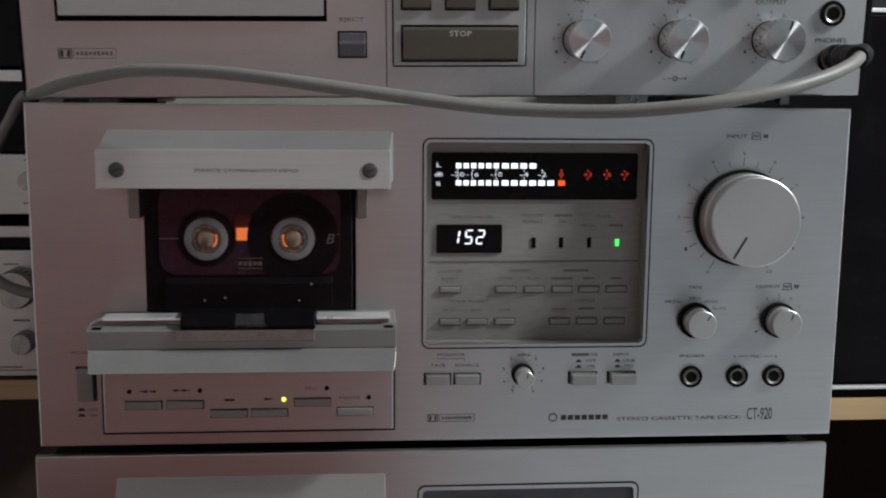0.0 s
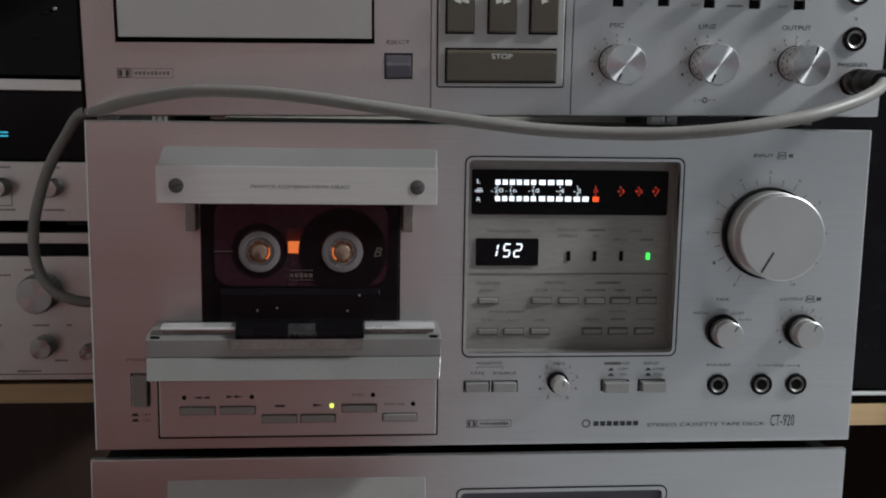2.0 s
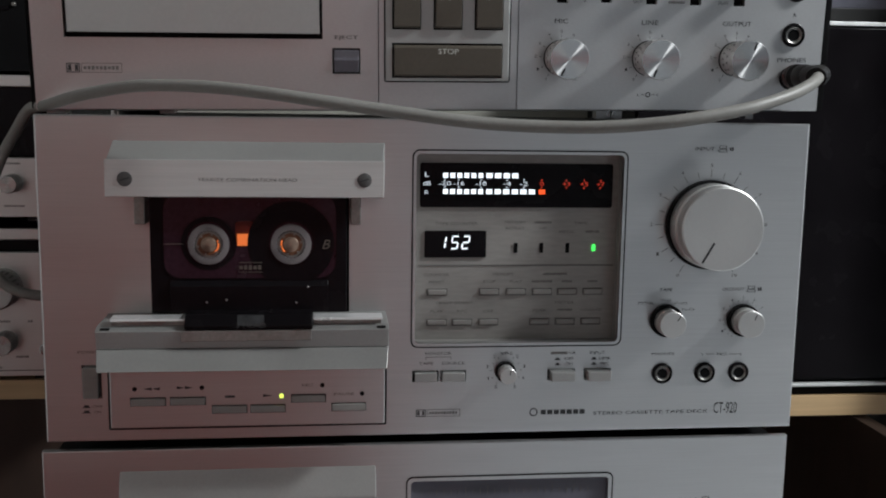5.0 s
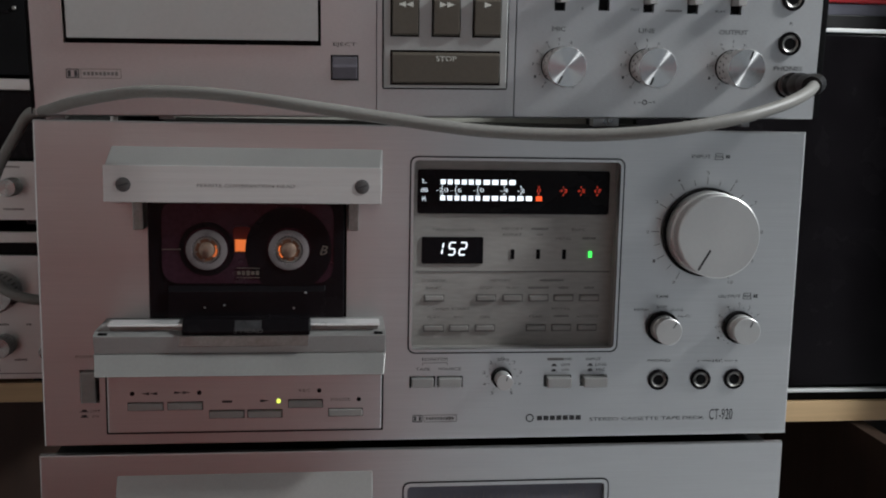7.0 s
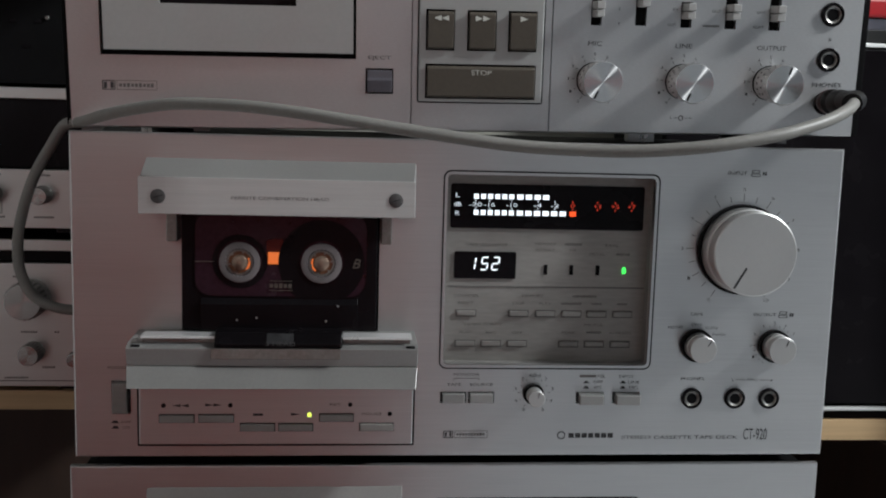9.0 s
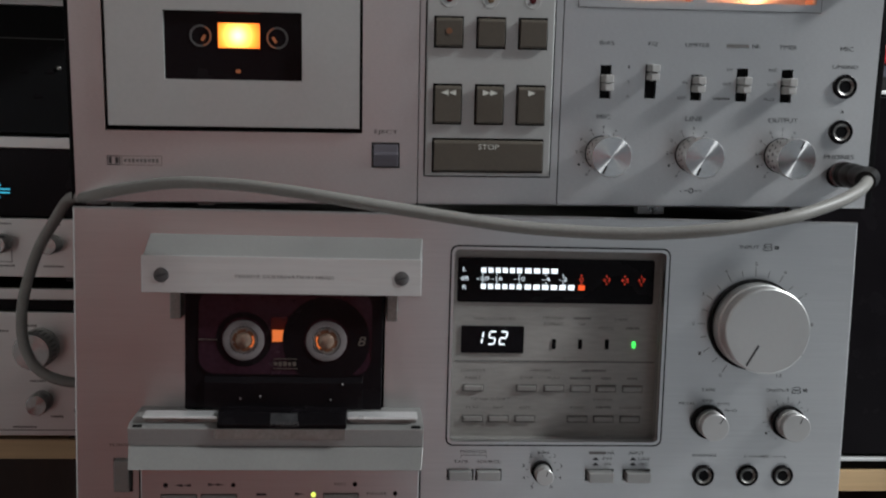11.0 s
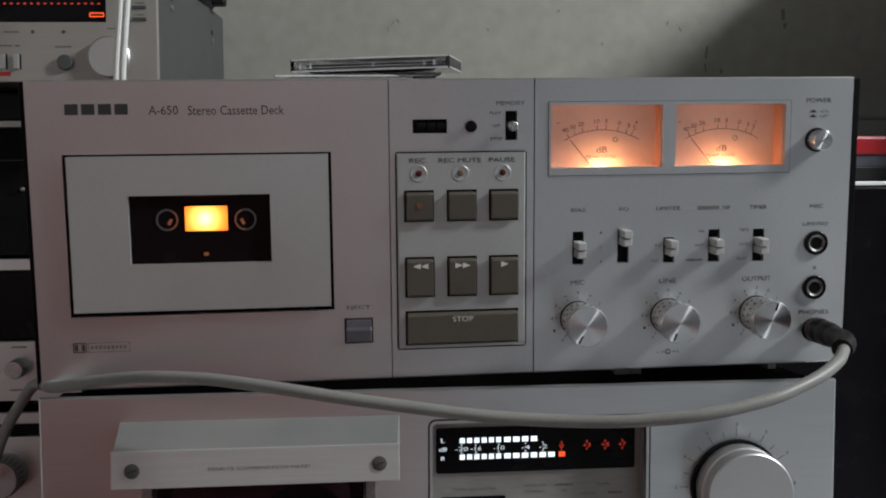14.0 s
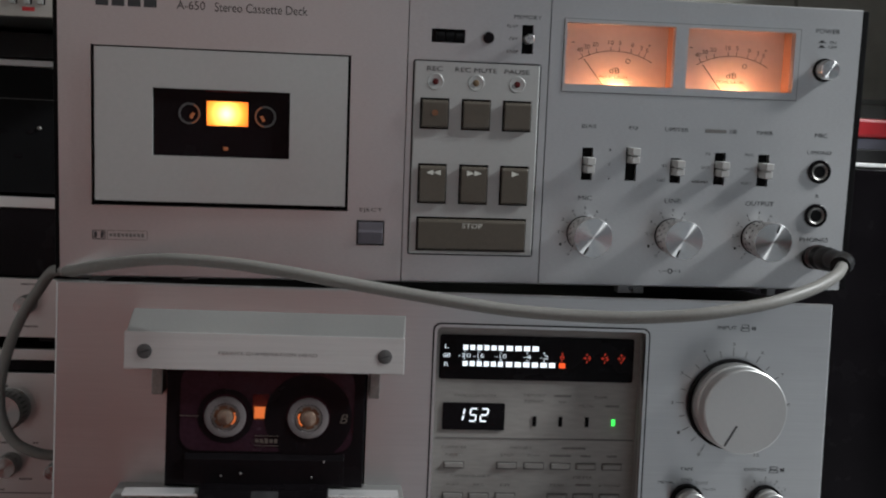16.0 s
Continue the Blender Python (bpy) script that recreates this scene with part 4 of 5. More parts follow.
for z0, z1 in ((1.5, 6), (152, 157.2)):
    part("chassis_rail", a_box(-213.9, 214.9, 4.2, 16.8, z0, z1), BLACK, top, "black chassis rail")
for fx in (-170, 170):
    part("foot", lathe([(0, 0), (12, 0), (13, 1), (13, 6), (0, 6)], 24), RUBBER, top, "black rubber foot", True).matrix_local = pose(fx / 1000, 0.05, -0.0005, -90)

for fx, w in ((-208, 5), (-150, 4), (92, 4), (100, 3), (179, 2.4)):
    part("spacer", a_box(fx - w, fx + w, 10, 18, -4.6 + (fx < 0) * 3.0, 1.4), STEEL, top, "bright metal spacer")

# tape door with its lit window
part("door_well", a_box(-200, -65.5, 5.0, 5.4, 38, 122), BLACK, top)
door = part("tape_door", plate(-196.8, -67.8, 41.6, 120.2, -3.2, 3.5, [(-167.8, -97.6, 65.6, 100.4)], 1.5), ALU_SMOOTH, top, "pale satin tape door")
part("door_window", a_box(-168, -97.4, -0.4, 2.2, 65.4, 100.6), BLACK_GLOSS, door, "glossy dark window")
part("lit_window", a_box(-140.5, -119.3, -0.75, -0.4, 82.0, 94.5), bulb_window("bulb_behind_tape", (-0.1305, -0.0007, 0.0882), 0.0125), door, "glowing yellow-orange tape window")
for x, z, sgn in ((-149.4, 87.8, 1), (-110.4, 87.4, -1)):
    hub = part("hub", lathe([(5.6, -0.45), (5.6, -0.8), (4.6, -0.8), (4.6, -0.45)], 32, x, z), SCREW, door, "dark hub ring", True)
    # lamp reflections on hub and spindle, drawn as dim glowing bars
    arc = [line_bar((x + 5.1 * math.cos(radians(a)), z + 5.1 * math.sin(radians(a))), (x + 5.1 * math.cos(radians(a + 17)), z + 5.1 * math.sin(radians(a + 17))), 0.5, -0.8, 0.15) for a in (range(-75, 60, 15) if sgn > 0 else range(110, 255, 15))]
    part("hub_glint", join(*arc), ORANGE_DIM, hub, "lamp light on the hub's edge")
    part("spindle_glint", line_bar((x + sgn * 0.6, z - 2.4), (x + sgn * 2.2, z + 0.4), 1.6, -0.6, 0.15), ORANGE_DIM, hub)
# red glow and reflected spot on the glass, painted as thin strips
part("window_glint", a_box(-141, -119, -0.7, -0.4, 99.4, 100.2), RED_DIM, door, "red light on the window edge")
part("window_spot_reflection", a_box(-131.8, -129.4, -0.75, -0.4, 69.2, 70.9), ORANGE_DIM, door)

# words on the left; the maker's mark is plain bars
part("print", join(*[a_box(-196.6 + 8.0 * i, -190.2 + 8.0 * i, -0.15, 0.1, 140.9, 146.2) for i in range(4)]), INK, top, "maker's mark as plain bars")
lettering("A-650", -149, 142.9, 4.4, 14.4, INK, top)
lettering("Stereo Cassette Deck", -113.2, 142.7, 4.6, 47.5, INK, top)
lettering("EJECT", -53.6, 39.6, 2.5, 12.4, INK, top)
ej = part("eject_key", prism([(8, 33.3), (-0.4, 33.3), (-1.0, 29.2), (-2.2, 28.0), (-1.4, 21.4), (8, 21.4)], -60.4, -47.0, 0.5), EJECT, top, "worn purple-grey eject key")
part("slot", a_box(-61.6, -45.8, 4.05, 6, 20.2, 34.6), BLACK, ej)
noise_mark(-199.0, -170.8, 20.6, 25.6, top)

# counter and memory switch
cw = part("counter_window", a_box(-24.6, -5.8, 2.6, 3.6, 129.6, 137.6), BLACK_GLOSS, top, "black tape counter window")
for x in (-19.5, -14.2, -9.2):
    part("counter_wheel", lathe([(0, -2.2), (3.2, -2.2), (3.2, 2.2), (0, 2.2)], 20), BLACK, cw, "black counter wheel", True).matrix_local = Matrix.Translation((x / 1000, 0.0034, 0.1336)) @ pose(0, 0, 0, 0, 0, 90)
part("reset_button", lathe([(3.0, 0.1), (3.0, -2.6), (2.5, -3.2), (0, -3.4)], 28, 6.0, 133.4), BLACK_GLOSS, top, "dark round reset button", True)
ms = part("memory_switch", a_box(24.0, 30.8, 3.0, 3.6, 125.6, 141.6), BLACK, top)
part("lever", lathe([(2.4, 3), (2.0, -1.5), (2.6, -2), (2.6, -5.4), (2.0, -6.0), (0, -6.0)], 24, 27.6, 133.5), STEEL, ms, "bright round lever", True)
for s, x, z, h, w in (("MEMORY", 27.0, 145.2, 2.2, 15), ("PLAY", 19.0, 140.2, 1.6, 6), ("OFF", 19.6, 133.6, 1.6, 4.6), ("STOP", 19.4, 126.8, 1.6, 6.4)):
    lettering(s, x, z, h, w, INK, top, 0.15)

# key block
blk_holes = [(-29.2, -13.6, 84.2, 100.8), (-7.0, 8.8, 84.2, 100.8), (15.2, 31.0, 84.2, 100.8), (-29.2, -13.6, 44.3, 65.9), (-7.0, 8.8, 44.3, 65.9), (15.2, 31.0, 44.3, 65.9), (-29.2, 31.0, 18.7, 37.3)]
blk = part("key_plate", plate(-32.8, 34.8, 17.0, 119.9, -1.6, 0.1, blk_holes, 0.8), ALU_SMOOTH, top, "raised satin key plate")
part("plate_outline", frame_ring(round_rect(-33.5, 35.5, 16.3, 120.6, 1.4, 3), round_rect(-32.7, 34.9, 17.1, 119.8, 1.2, 3), -0.5, 0.1), BLACK, blk)
for i, (x0, x1, z0, z1) in enumerate(blk_holes):
    part("well", a_box(x0 + 0.05, x1 - 0.05, -0.2, 0.08, z0 + 0.05, z1 - 0.05), BLACK, blk)
    k = part("piano_key", prism([(-0.3, z0 + 0.9), (-3.4, z0 + 0.9), (-4.4, z0 + 1.8), (-4.8, z1 - 2.4), (-3.8, z1 - 1.1), (-0.3, z1 - 1.1)], x0 + 0.9, x1 - 0.9, 0.35), OLIVE, blk, "olive-brown plastic key")
arrows(-21.2, 61.3, 2, -1, 4.0, 3.0, blk, INK_WHITE, -4.75)
arrows(1.0, 61.4, 2, 1, 4.0, 3.0, blk, INK_WHITE, -4.75)
arrows(23.2, 61.6, 1, 1, 4.0, 3.0, blk, INK_WHITE, -4.75)
lettering("STOP", 0.9, 33.0, 2.7, 11, INK_WHITE, blk, -4.75)
part("print", lathe([(1.6, -4.9), (0, -4.9)], 20, -21.4, 93.0), AMBER, blk)
for s, x, w in (("REC", -22, 8.4), ("REC MUTE", 0.1, 22.4), ("PAUSE", 22.2, 13.6)):
    lettering(s, x, 116.1, 2.4, w, INK, blk, -1.6)
for x, mat in ((-21.4, RED_DIM), (0.4, INK_GOLD), (22.6, RED_DIM)):
    c = part("lamp_cup", lathe([(4.4, -1.6), (4.1, -1.9), (3.0, -1.72), (1.9, -1.62)], 32, x, 109.4), ALU_SMOOTH, blk, "dished metal lamp cup", True)
    part("lens", lathe([(1.9, -1.2), (1.5, -2.3), (0, -2.7)], 20, x, 109.4), mat, c, "unlit lens", True)

# needle meters
part("meter_bezel", plate(47.2, 179.6, 107.2, 145.6, -0.6, -0.02, [(48.6, 108.8, 111.2, 143.8), (116.0, 176.8, 111.2, 143.8)], 0.3), ALU_SATIN, top, "raised silver meter bezel")
# shadow round the bezel, drawn as a thin dark frame
part("bezel_shadow_line", frame_ring(round_rect(46.9, 180.1, 106.8, 145.9, 0.3, 1), round_rect(47.2, 179.6, 107.2, 145.6, 0.2, 1), -0.15, 0.1), INK_SOFT, top)
for x0 in (48.6, 116.2):
    vu = part("needle_meter", join(a_box(x0 - 1.2, x0 + 61.8, 14.5, 15.5, 102, 146), a_box(x0 - 0.2, x0 + 60.8, 4.1, 14.5, 145, 146), a_box(x0 - 0.2, x0 + 60.8, 4.1, 14.5, 102, 103)), PAPER, top, "glowing peach needle meter")
    for sx in (x0 - 1.2, x0 + 60.8):
        part("shaded_meter_side", a_box(sx, sx + 1.0, 4.1, 14.45, 102, 146), METER_SIDE, vu, "shaded inner side")
    gx, gz, gr = x0 + 31.2, 89.0, 41.6
    def on(a, r):
        return gx + r * math.cos(radians(a)), gz + r * math.sin(radians(a))
    part("scale_arc", join(*[line_bar(on(a, gr), on(a - 4, gr), 0.3, 14.4, 0.15) for a in range(120, 61, -4)]), DIAL_INK, vu)
    for a, s, w in ((116, "40", 3.4), (110.5, "30", 3.4), (104.5, "20", 3.4), (93.5, "10", 3.0), (87, "5", 1.5), (78, "0", 1.6), (71.5, "3", 1.4), (67, "5", 1.4)):
        x, z = on(a, gr + 4.6)
        lettering(s, x, z, 2.3, w, DIAL_INK, vu, 14.4, name="numeral")
        part("scale_mark", line_bar(on(a, gr), on(a, gr + 2.4), 0.3, 14.4, 0.15), DIAL_INK, vu)
    for s, x in (("-", x0 + 7.0), ("+", x0 + 50.4)):
        lettering(s, x, 134.4, 1.4 if s == "+" else 0.4, 1.6, INK, vu, 14.4, name="numeral")
    lettering("dB", x0 + 31.2, 119.9, 3.2, 6.0, INK, vu, 14.4)
    lettering("PEAK LEVEL", x0 + 31.2, 116.2, 1.6, 17, INK_GOLD, vu, 14.4)
    part("dial_mark", lathe([(1.4, 14.2), (1.0, 14.2)], 16, x0 + 38.6, 125.3), INK, vu)
    part("needle", line_bar((x0 + 25.2, 110.8), (x0 + 13.2, 125.4), 0.38, 12.5, 0.2), BLACK, vu, "thin black needle")
    bulb = bpy.data.lights.new("meter_bulb", "POINT")
    bulb.energy, bulb.color, bulb.shadow_soft_size = 0.027, (1.0, 0.44, 0.20), 0.002
    bo = new("meter_bulb", bulb)
    bo.parent = top
    bo.location = ((x0 + 31.5) / 1000, 0.0095, 0.1072)

# power button, switches, sockets
pb = part("power_button", lathe([(5.4, -0.3), (5.4, -7.5), (4.9, -8.2), (0, -8.2)], 48), KNOB, top, "turned aluminium power button", True)
pb.location = (0.1948, 0, 0.1243)
part("skirt", lathe([(6.4, -0.02), (6.4, -0.8), (5.3, -0.8)], 40), BLACK, pb, "black ring", True)
for (x0, x1, z0, z1), zl in zip(slots, (67.9, 73.8, 67.9, 68.0, 67.8)):
    slot_lever((x0 + x1) / 2 + 0.2, z0, z1, zl, top)
for s, x, z, h, w in (("POWER", 195.4, 145.5, 2.4, 14), ("ON", 198.6, 139.6, 1.5, 4), ("OFF", 198.8, 137.0, 1.5, 5), ("BIAS", 63.5, 88.8, 2.1, 8), ("EQ", 88.5, 88.7, 2.1, 5), ("LIMITER", 113.0, 88.7, 2.1, 13.4), ("NR", 145.4, 88.6, 2.1, 4.4), ("TIMER", 163.2, 88.5, 2.1, 10), ("MIC", 196.4, 88.3, 2.3, 7.4), ("L/MONO", 196.3, 78.7, 2.0, 14.4), ("R", 197.1, 54.4, 1.9, 1.7), ("PHONES", 197.4, 29.6, 2.4, 17), ("MIC", 63.5, 49.7, 2.5, 7.6), ("LINE", 113.4, 49.4, 2.5, 9.4), ("OUTPUT", 163.6, 49.2, 2.5, 16.6), ("1", 76, 76.4, 1.4, 0.8), ("2", 76, 68.6, 1.4, 1.1), ("3", 76, 60.8, 1.4, 1.1), ("IN", 107.2, 68.8, 1.5, 2.6), ("OUT", 105.8, 60.6, 1.5, 5), ("IN", 131.6, 76, 1.5, 2.6), ("OUT", 130.6, 68.4, 1.5, 5), ("REC", 155.8, 76.2, 1.5, 5), ("OUT", 155.8, 68.4, 1.5, 5), ("PLAY", 155.0, 60.4, 1.5, 6), ("L", 108.8, 10, 1.4, 1), ("R", 120, 10, 1.4, 1.2)):
    lettering(s, x, z, h, w, INK, top)
print_bar(135.2, 88.6, 12.2, 1.9, INK_SOFT, top)
small_words(128.2, 60.4, 9.5, 1.4, top)
part("print", join(lathe([(1.5, -0.12), (0.9, -0.12)], 16, 114.4, 10), line_bar((110.4, 10), (112.4, 10), 0.3, 0), line_bar((116.4, 10), (118.4, 10), 0.3, 0)), INK, top)
for z in (139.6, 137.0):
    part("print", join(a_box(190.4, 194.4, -0.15, 0.1, z - 0.6, z - 0.1), a_box(191.4, 193.4, -0.15, 0.1, z - 0.1, z + 0.8)), INK, top)
for z in (68.1, 43.4):
    jack(196.9, z, 6.6, top)
jack(197.4, 19.5, 6.6, top)


def double_knob(cx, cz, mark, parent):
    """Two stacked turned knobs, the front one with a bright spun face and an engraved mark."""
    k = part("double_knob", lathe([(9.2, -0.3), (9.2, -6.4), (8.9, -7.0), (8.2, -7.0)], 56), KNOB_SIDE, parent, "stacked turned aluminium knob", True)
    k.location = (cx / 1000, 0, cz / 1000)
    part("knurl", lathe([(8.3, -7.0), (8.5, -7.4), (8.5, -9.4), (8.3, -9.8)], 56), SLEEVE, k, "dark waist between the knobs", True)
    part("front_knob", lathe([(9.8, -9.8), (10.4, -10.4), (10.8, -20.6), (10.4, -21.3), (9.0, -21.3)], 64), KNOB_SIDE, k, "bright knob rim", True)
    part("knob_face", lathe([(10.4, -21.35), (0, -21.4)], 64), KNOB, k, "spun aluminium face")
    part("grip_ribs", join(*[line_bar((10.5 * math.cos(radians(g)), 10.5 * math.sin(radians(g))), (11.0 * math.cos(radians(g)), 11.0 * math.sin(radians(g))), 1.2, -18.6, 1.8) for g in range(0, 360, 20)]), CHROME, k, "bright bumps round the rim")
    part("rim_dots", join(*[line_bar((10.45 * math.cos(radians(g)), 10.45 * math.sin(radians(g))), (10.62 * math.cos(radians(g)), 10.62 * math.sin(radians(g))), 1.2, -13.2, 1.3) for g in range(10, 360, 20)]), BLACK, k)
    a = radians(mark)
    part("mark", line_bar((5.6 * math.cos(a), 5.6 * math.sin(a)), (9.7 * math.cos(a), 9.7 * math.sin(a)), 0.9, -21.4, 0.1), BLACK, k)
    dots = [line_bar((9.15 * math.cos(radians(b)), 9.15 * math.sin(radians(b))), (9.3 * math.cos(radians(b)), 9.3 * math.sin(radians(b))), 1.1, -4.4, 1.2) for b in range(0, 360, 20)]
    part("band_marks", join(*dots), BLACK, k)
    part("skirt", lathe([(9.7, -0.02), (9.7, -0.6), (9.0, -0.6)], 40), BLACK, k, "", True)
    return k


for cx, mark in ((63.8, 243), (113.8, 248), (163.9, 72)):
    double_knob(cx, 30.0, mark, top)
    ticks(cx, 30.0, 10.8, 12.4, 235, -55, 11, top, w=0.35)
    for i in range(11):
        a = radians(235 - 29 * i)
        lettering(str(i), cx + 14.2 * math.cos(a), 30 + 14.2 * math.sin(a), 1.5, 1.2 if i < 10 else 2.2, INK, top)

# ---- headphone plug with its cable ----
lead = thing("headphone_cable", "grey headphone cable plugged into the upper deck", "cable", pose(0, 0, 0))
run = [(193.8, -40, 1026.2), (187.4, -50, 1024.2), (179, -61, 1021.0), (166, -70, 1016.2), (150, -77, 1011.6), (133, -82, 1007.6), (105, -84, 1002.7), (79, -80, 999.8), (53, -75, 998.8), (14, -68, 1000.0), (-26, -62, 1004.5), (-63, -56, 1009.3), (-93, -48, 1013), (-121, -38, 1015.2), (-150, -28, 1015.2), (-173, -17, 1012), (-190, -8, 1008.4), (-204, 6, 1004.6), (-219, 28, 1002), (-230, 40, 990), (-241, 44, 972), (-248, 45, 952), (-251, 45, 935), (-250, 45, 918), (-243, 45, 904), (-230, 46, 897), (-216, 50, 895), (-203, 60, 894.5)]
part("sheath", tube(run, 3.05, 14, 8), CABLE, lead, "grey rubber sheath", True)
plug = lathe([(0, 0), (5.2, 0), (6.4, -1.2), (6.9, -4), (6.9, -9.5), (5.6, -11.2), (5.4, -14), (6.6, -15.4), (6.8, -18), (6.2, -25), (5.2, -29), (4.6, -32), (0, -32)], 32)
pm = part("plug", plug, RUBBER, lead, "black moulded plug", True)
pm.matrix_local = TOP @ pose(0.1974, -0.002, 0.0205, -3, 0, -5)
# red reflection on the plug's collar, put in as a coloured band
part("ring", lathe([(6.9, -5), (7.0, -5.5), (7.0, -6.5), (6.9, -7)], 32), RED_DIM, pm, "reddish sheen on the collar, painted as a band", True)
part("bend_relief", tube([(199, -16, 1026.4), (197.4, -30, 1026.6), (193.8, -40, 1026.2), (188, -47.5, 1024.6)], 5.2, 14, 6), RUBBER, lead, "black bend relief", True)

# ---- disc cases on the top deck ----
def disc_case(m, label):
    """A clear hinged case: two lids, side walls, a dark tray and pale card edges seen through the front."""
    c = thing("disc_case", label, "disc case", m, "disc cases on the deck")
    part("disc_tray", a_box(-50, 60, 3, 122, 2.2, 6.0), SMOKE, c, "smoke grey tray")
    part("card", a_box(-58, 60, 3, 122, 1.3, 1.9), WIRE, c, "white printed card")
    for z0 in (0.0, 8.9):
        part("cover", a_box(-62, 64, 0, 125, z0, z0 + 1.2, 0.25), ACRYLIC, c, "clear cover")
        # shine on the clear edges, painted as opaque bright strips
        part("edge_shine_line", a_box(-61, 63, -0.35, -0.05, z0 + 0.05, z0 + 1.15), BRIGHT_EDGE, c, "painted shine along the clear edge")
        part("edge_shine_line", a_box(64.05, 64.35, 1, 124, z0 + 0.1, z0 + 1.0), BRIGHT_EDGE, c, "painted shine along the clear edge")
    for x0 in (-62, 61):
        part("end_wall", a_box(x0, x0 + 3, 0.4, 124, 1.25, 8.85), ACRYLIC if x0 < 0 else SMOKE_DARK, c, "clear end wall over the dark tray" if x0 > 0 else "clear end wall")
        part("end_block", a_box(x0 + 3.2, x0 + 9, 0.5, 2.6, 1.4, 8.7) if x0 < 0 else a_box(x0 - 9, x0 - 0.2, 0.5, 2.6, 1.4, 8.7), ACRYLIC, c, "clear moulded corner")
    part("hinge_rib", join(a_box(-50, 54, 1.4, 2.4, 3.2, 3.8), a_box(-50, 54, 1.4, 2.4, 5.4, 6.0)), WIRE, c, "pale edge of the printed card")
    for x in (-54, -46, 4, 44, 52):
        part("hinge_tab", a_box(x - 0.7, x + 0.7, -0.2, 0.25, 2.4, 6.8), PALE_EDGE, c, "bright moulded tab")
    return c


disc_case(TOP @ pose(-0.044, 0.282, 0.1588, 0, 0, 2), "clear disc case lying on the deck")
disc_case(TOP @ pose(-0.033, 0.286, 0.1726, 0, -1.2, -12), "clear disc case with a pale card on another case")
def paper(m, x0, x1, thick, label):
    """A folded sheet: two leaves with a thin gap."""
    p = thing("paper_sheet", label, "paper", m)
    part("leaf", a_box(x0, x1, 0, 100, 0, thick * 0.42, 0.1), WIRE, p)
    part("leaf", a_box(x0 + 2, x1, 1, 100, thick * 0.5, thick, 0.1), WIRE, p)


paper(TOP @ pose(-0.030, 0.300, 0.1693, 0, 0, -2), -50, 56, 2.0, "folded white booklet between two disc cases")
paper(TOP @ pose(-0.010, 0.292, 0.1830, 0, -1.2, -7), -36, 38, 0.9, "folded white paper sheet on the disc cases")

# ---- receivers on the shelf to the left ----
def small_knob(x, z, r, out, parent, front=None, marks=True):
    """A stepped knob: a grooved side, a bright chamfer and a flat or spun face."""
    side = front or SLEEVE
    pr = [(r, -0.2), (r, -out * 0.3), (r * 0.93, -out * 0.33), (r * 0.93, -out * 0.42), (r * 0.97, -out * 0.45), (r * 0.97, -out * 0.85), (r * 0.9, -out)]
    k = part("knob", lathe(pr, 44), side, parent, "turned aluminium knob", True)
    k.location = (x / 1000, 0, z / 1000)
    part("knob_face", lathe([(r * 0.9, -out), (r * 0.86, -out - 0.05), (0, -out - 0.05)], 44), front or KNOB_DIM, k)
    if front is None:
        part("grip", join(*[line_bar((r * 0.96 * math.cos(radians(g)), r * 0.96 * math.sin(radians(g))), (r * 1.0 * math.cos(radians(g)), r * 1.0 * math.sin(radians(g))), r * 0.09, -out * 0.48, out * 0.34) for g in range(0, 360, 15)]), SCREW, k, "dark grip ribs")
    if marks:
        ticks(x, z, r + 2.5, r + 4.5, 230, -50, 9, parent, w=0.4)
    return k


def receiver(m, h, face, label):
    """Trim strip on top, a dark dial band and a silver control face."""
    r = thing("stereo_receiver", label, "receiver", m, "receivers on the shelf")
    part("cabinet", a_box(-425, 0, 6, 270, 4, h - 2), BLACK, r, "black cabinet")
    part("trim_strip", a_box(-425, 0, -3, 6, h - 12, h, 0.8), FACE, r, "silver trim strip")
    part("dial_band", a_box(-425, 0, -0.5, 6, face + 3, h - 12.2), BLACK_GLOSS, r, "dark dial glass")
    part("control_face", a_box(-425, 0, -3, 6, 0, face, 0.8), FACE, r, "silver control face")
    for fx in (-380, -40):
        part("foot", a_box(fx - 12, fx + 12, 10, 34, -6, 3.9), RUBBER, r, "rubber foot")
    return r


LX, LY = -0.335, 0.60
rec1 = receiver(pose(LX, LY, 0.697), 165, 139, "silver stereo receiver standing on the pine shelf")
for x, z, rr, out in ((-77, 101, 21, 36), (-76, 40, 12, 26), (-29, 34, 8, 22), (-215, 40, 12, 26)):
    small_knob(x, z, rr, out, rec1)
for x in (-133, -175):
    sw = part("toggle", lathe([(5, -0.2), (5, -4), (3, -5), (3, -8), (0, -8)], 20, x, 40), STEEL, rec1, "toggle switch", True)
    part("bat", prism([(-6, 43), (-24, 38), (-24, 34), (-6, 37)], x - 3.5, x + 3.5, 0.5), BLACK, sw, "black bat lever")
for x, z, w in ((-88, 124, 16), (-80, 62, 18), (-133, 62, 22), (-175, 62, 18), (-50, 62, 6), (-120, 118, 20), (-60, 22, 14), (-95, 10, 26)):
    small_words(x, z, w, 2.6, rec1, y=-3)
part("base_line", a_box(-425, 0, -3.4, -3.05, 6, 7), INK_SOFT, rec1)
rec2 = receiver(pose(LX, LY, 0.875), 152, 64, "silver stereo receiver with a cyan lit display")
part("display", join(a_box(-140, -107, -0.9, -0.55, 90.6, 92.2), a_box(-140, -107, -0.9, -0.55, 94.4, 96.0)), CYAN_LIT, rec2, "cyan tuning bars")
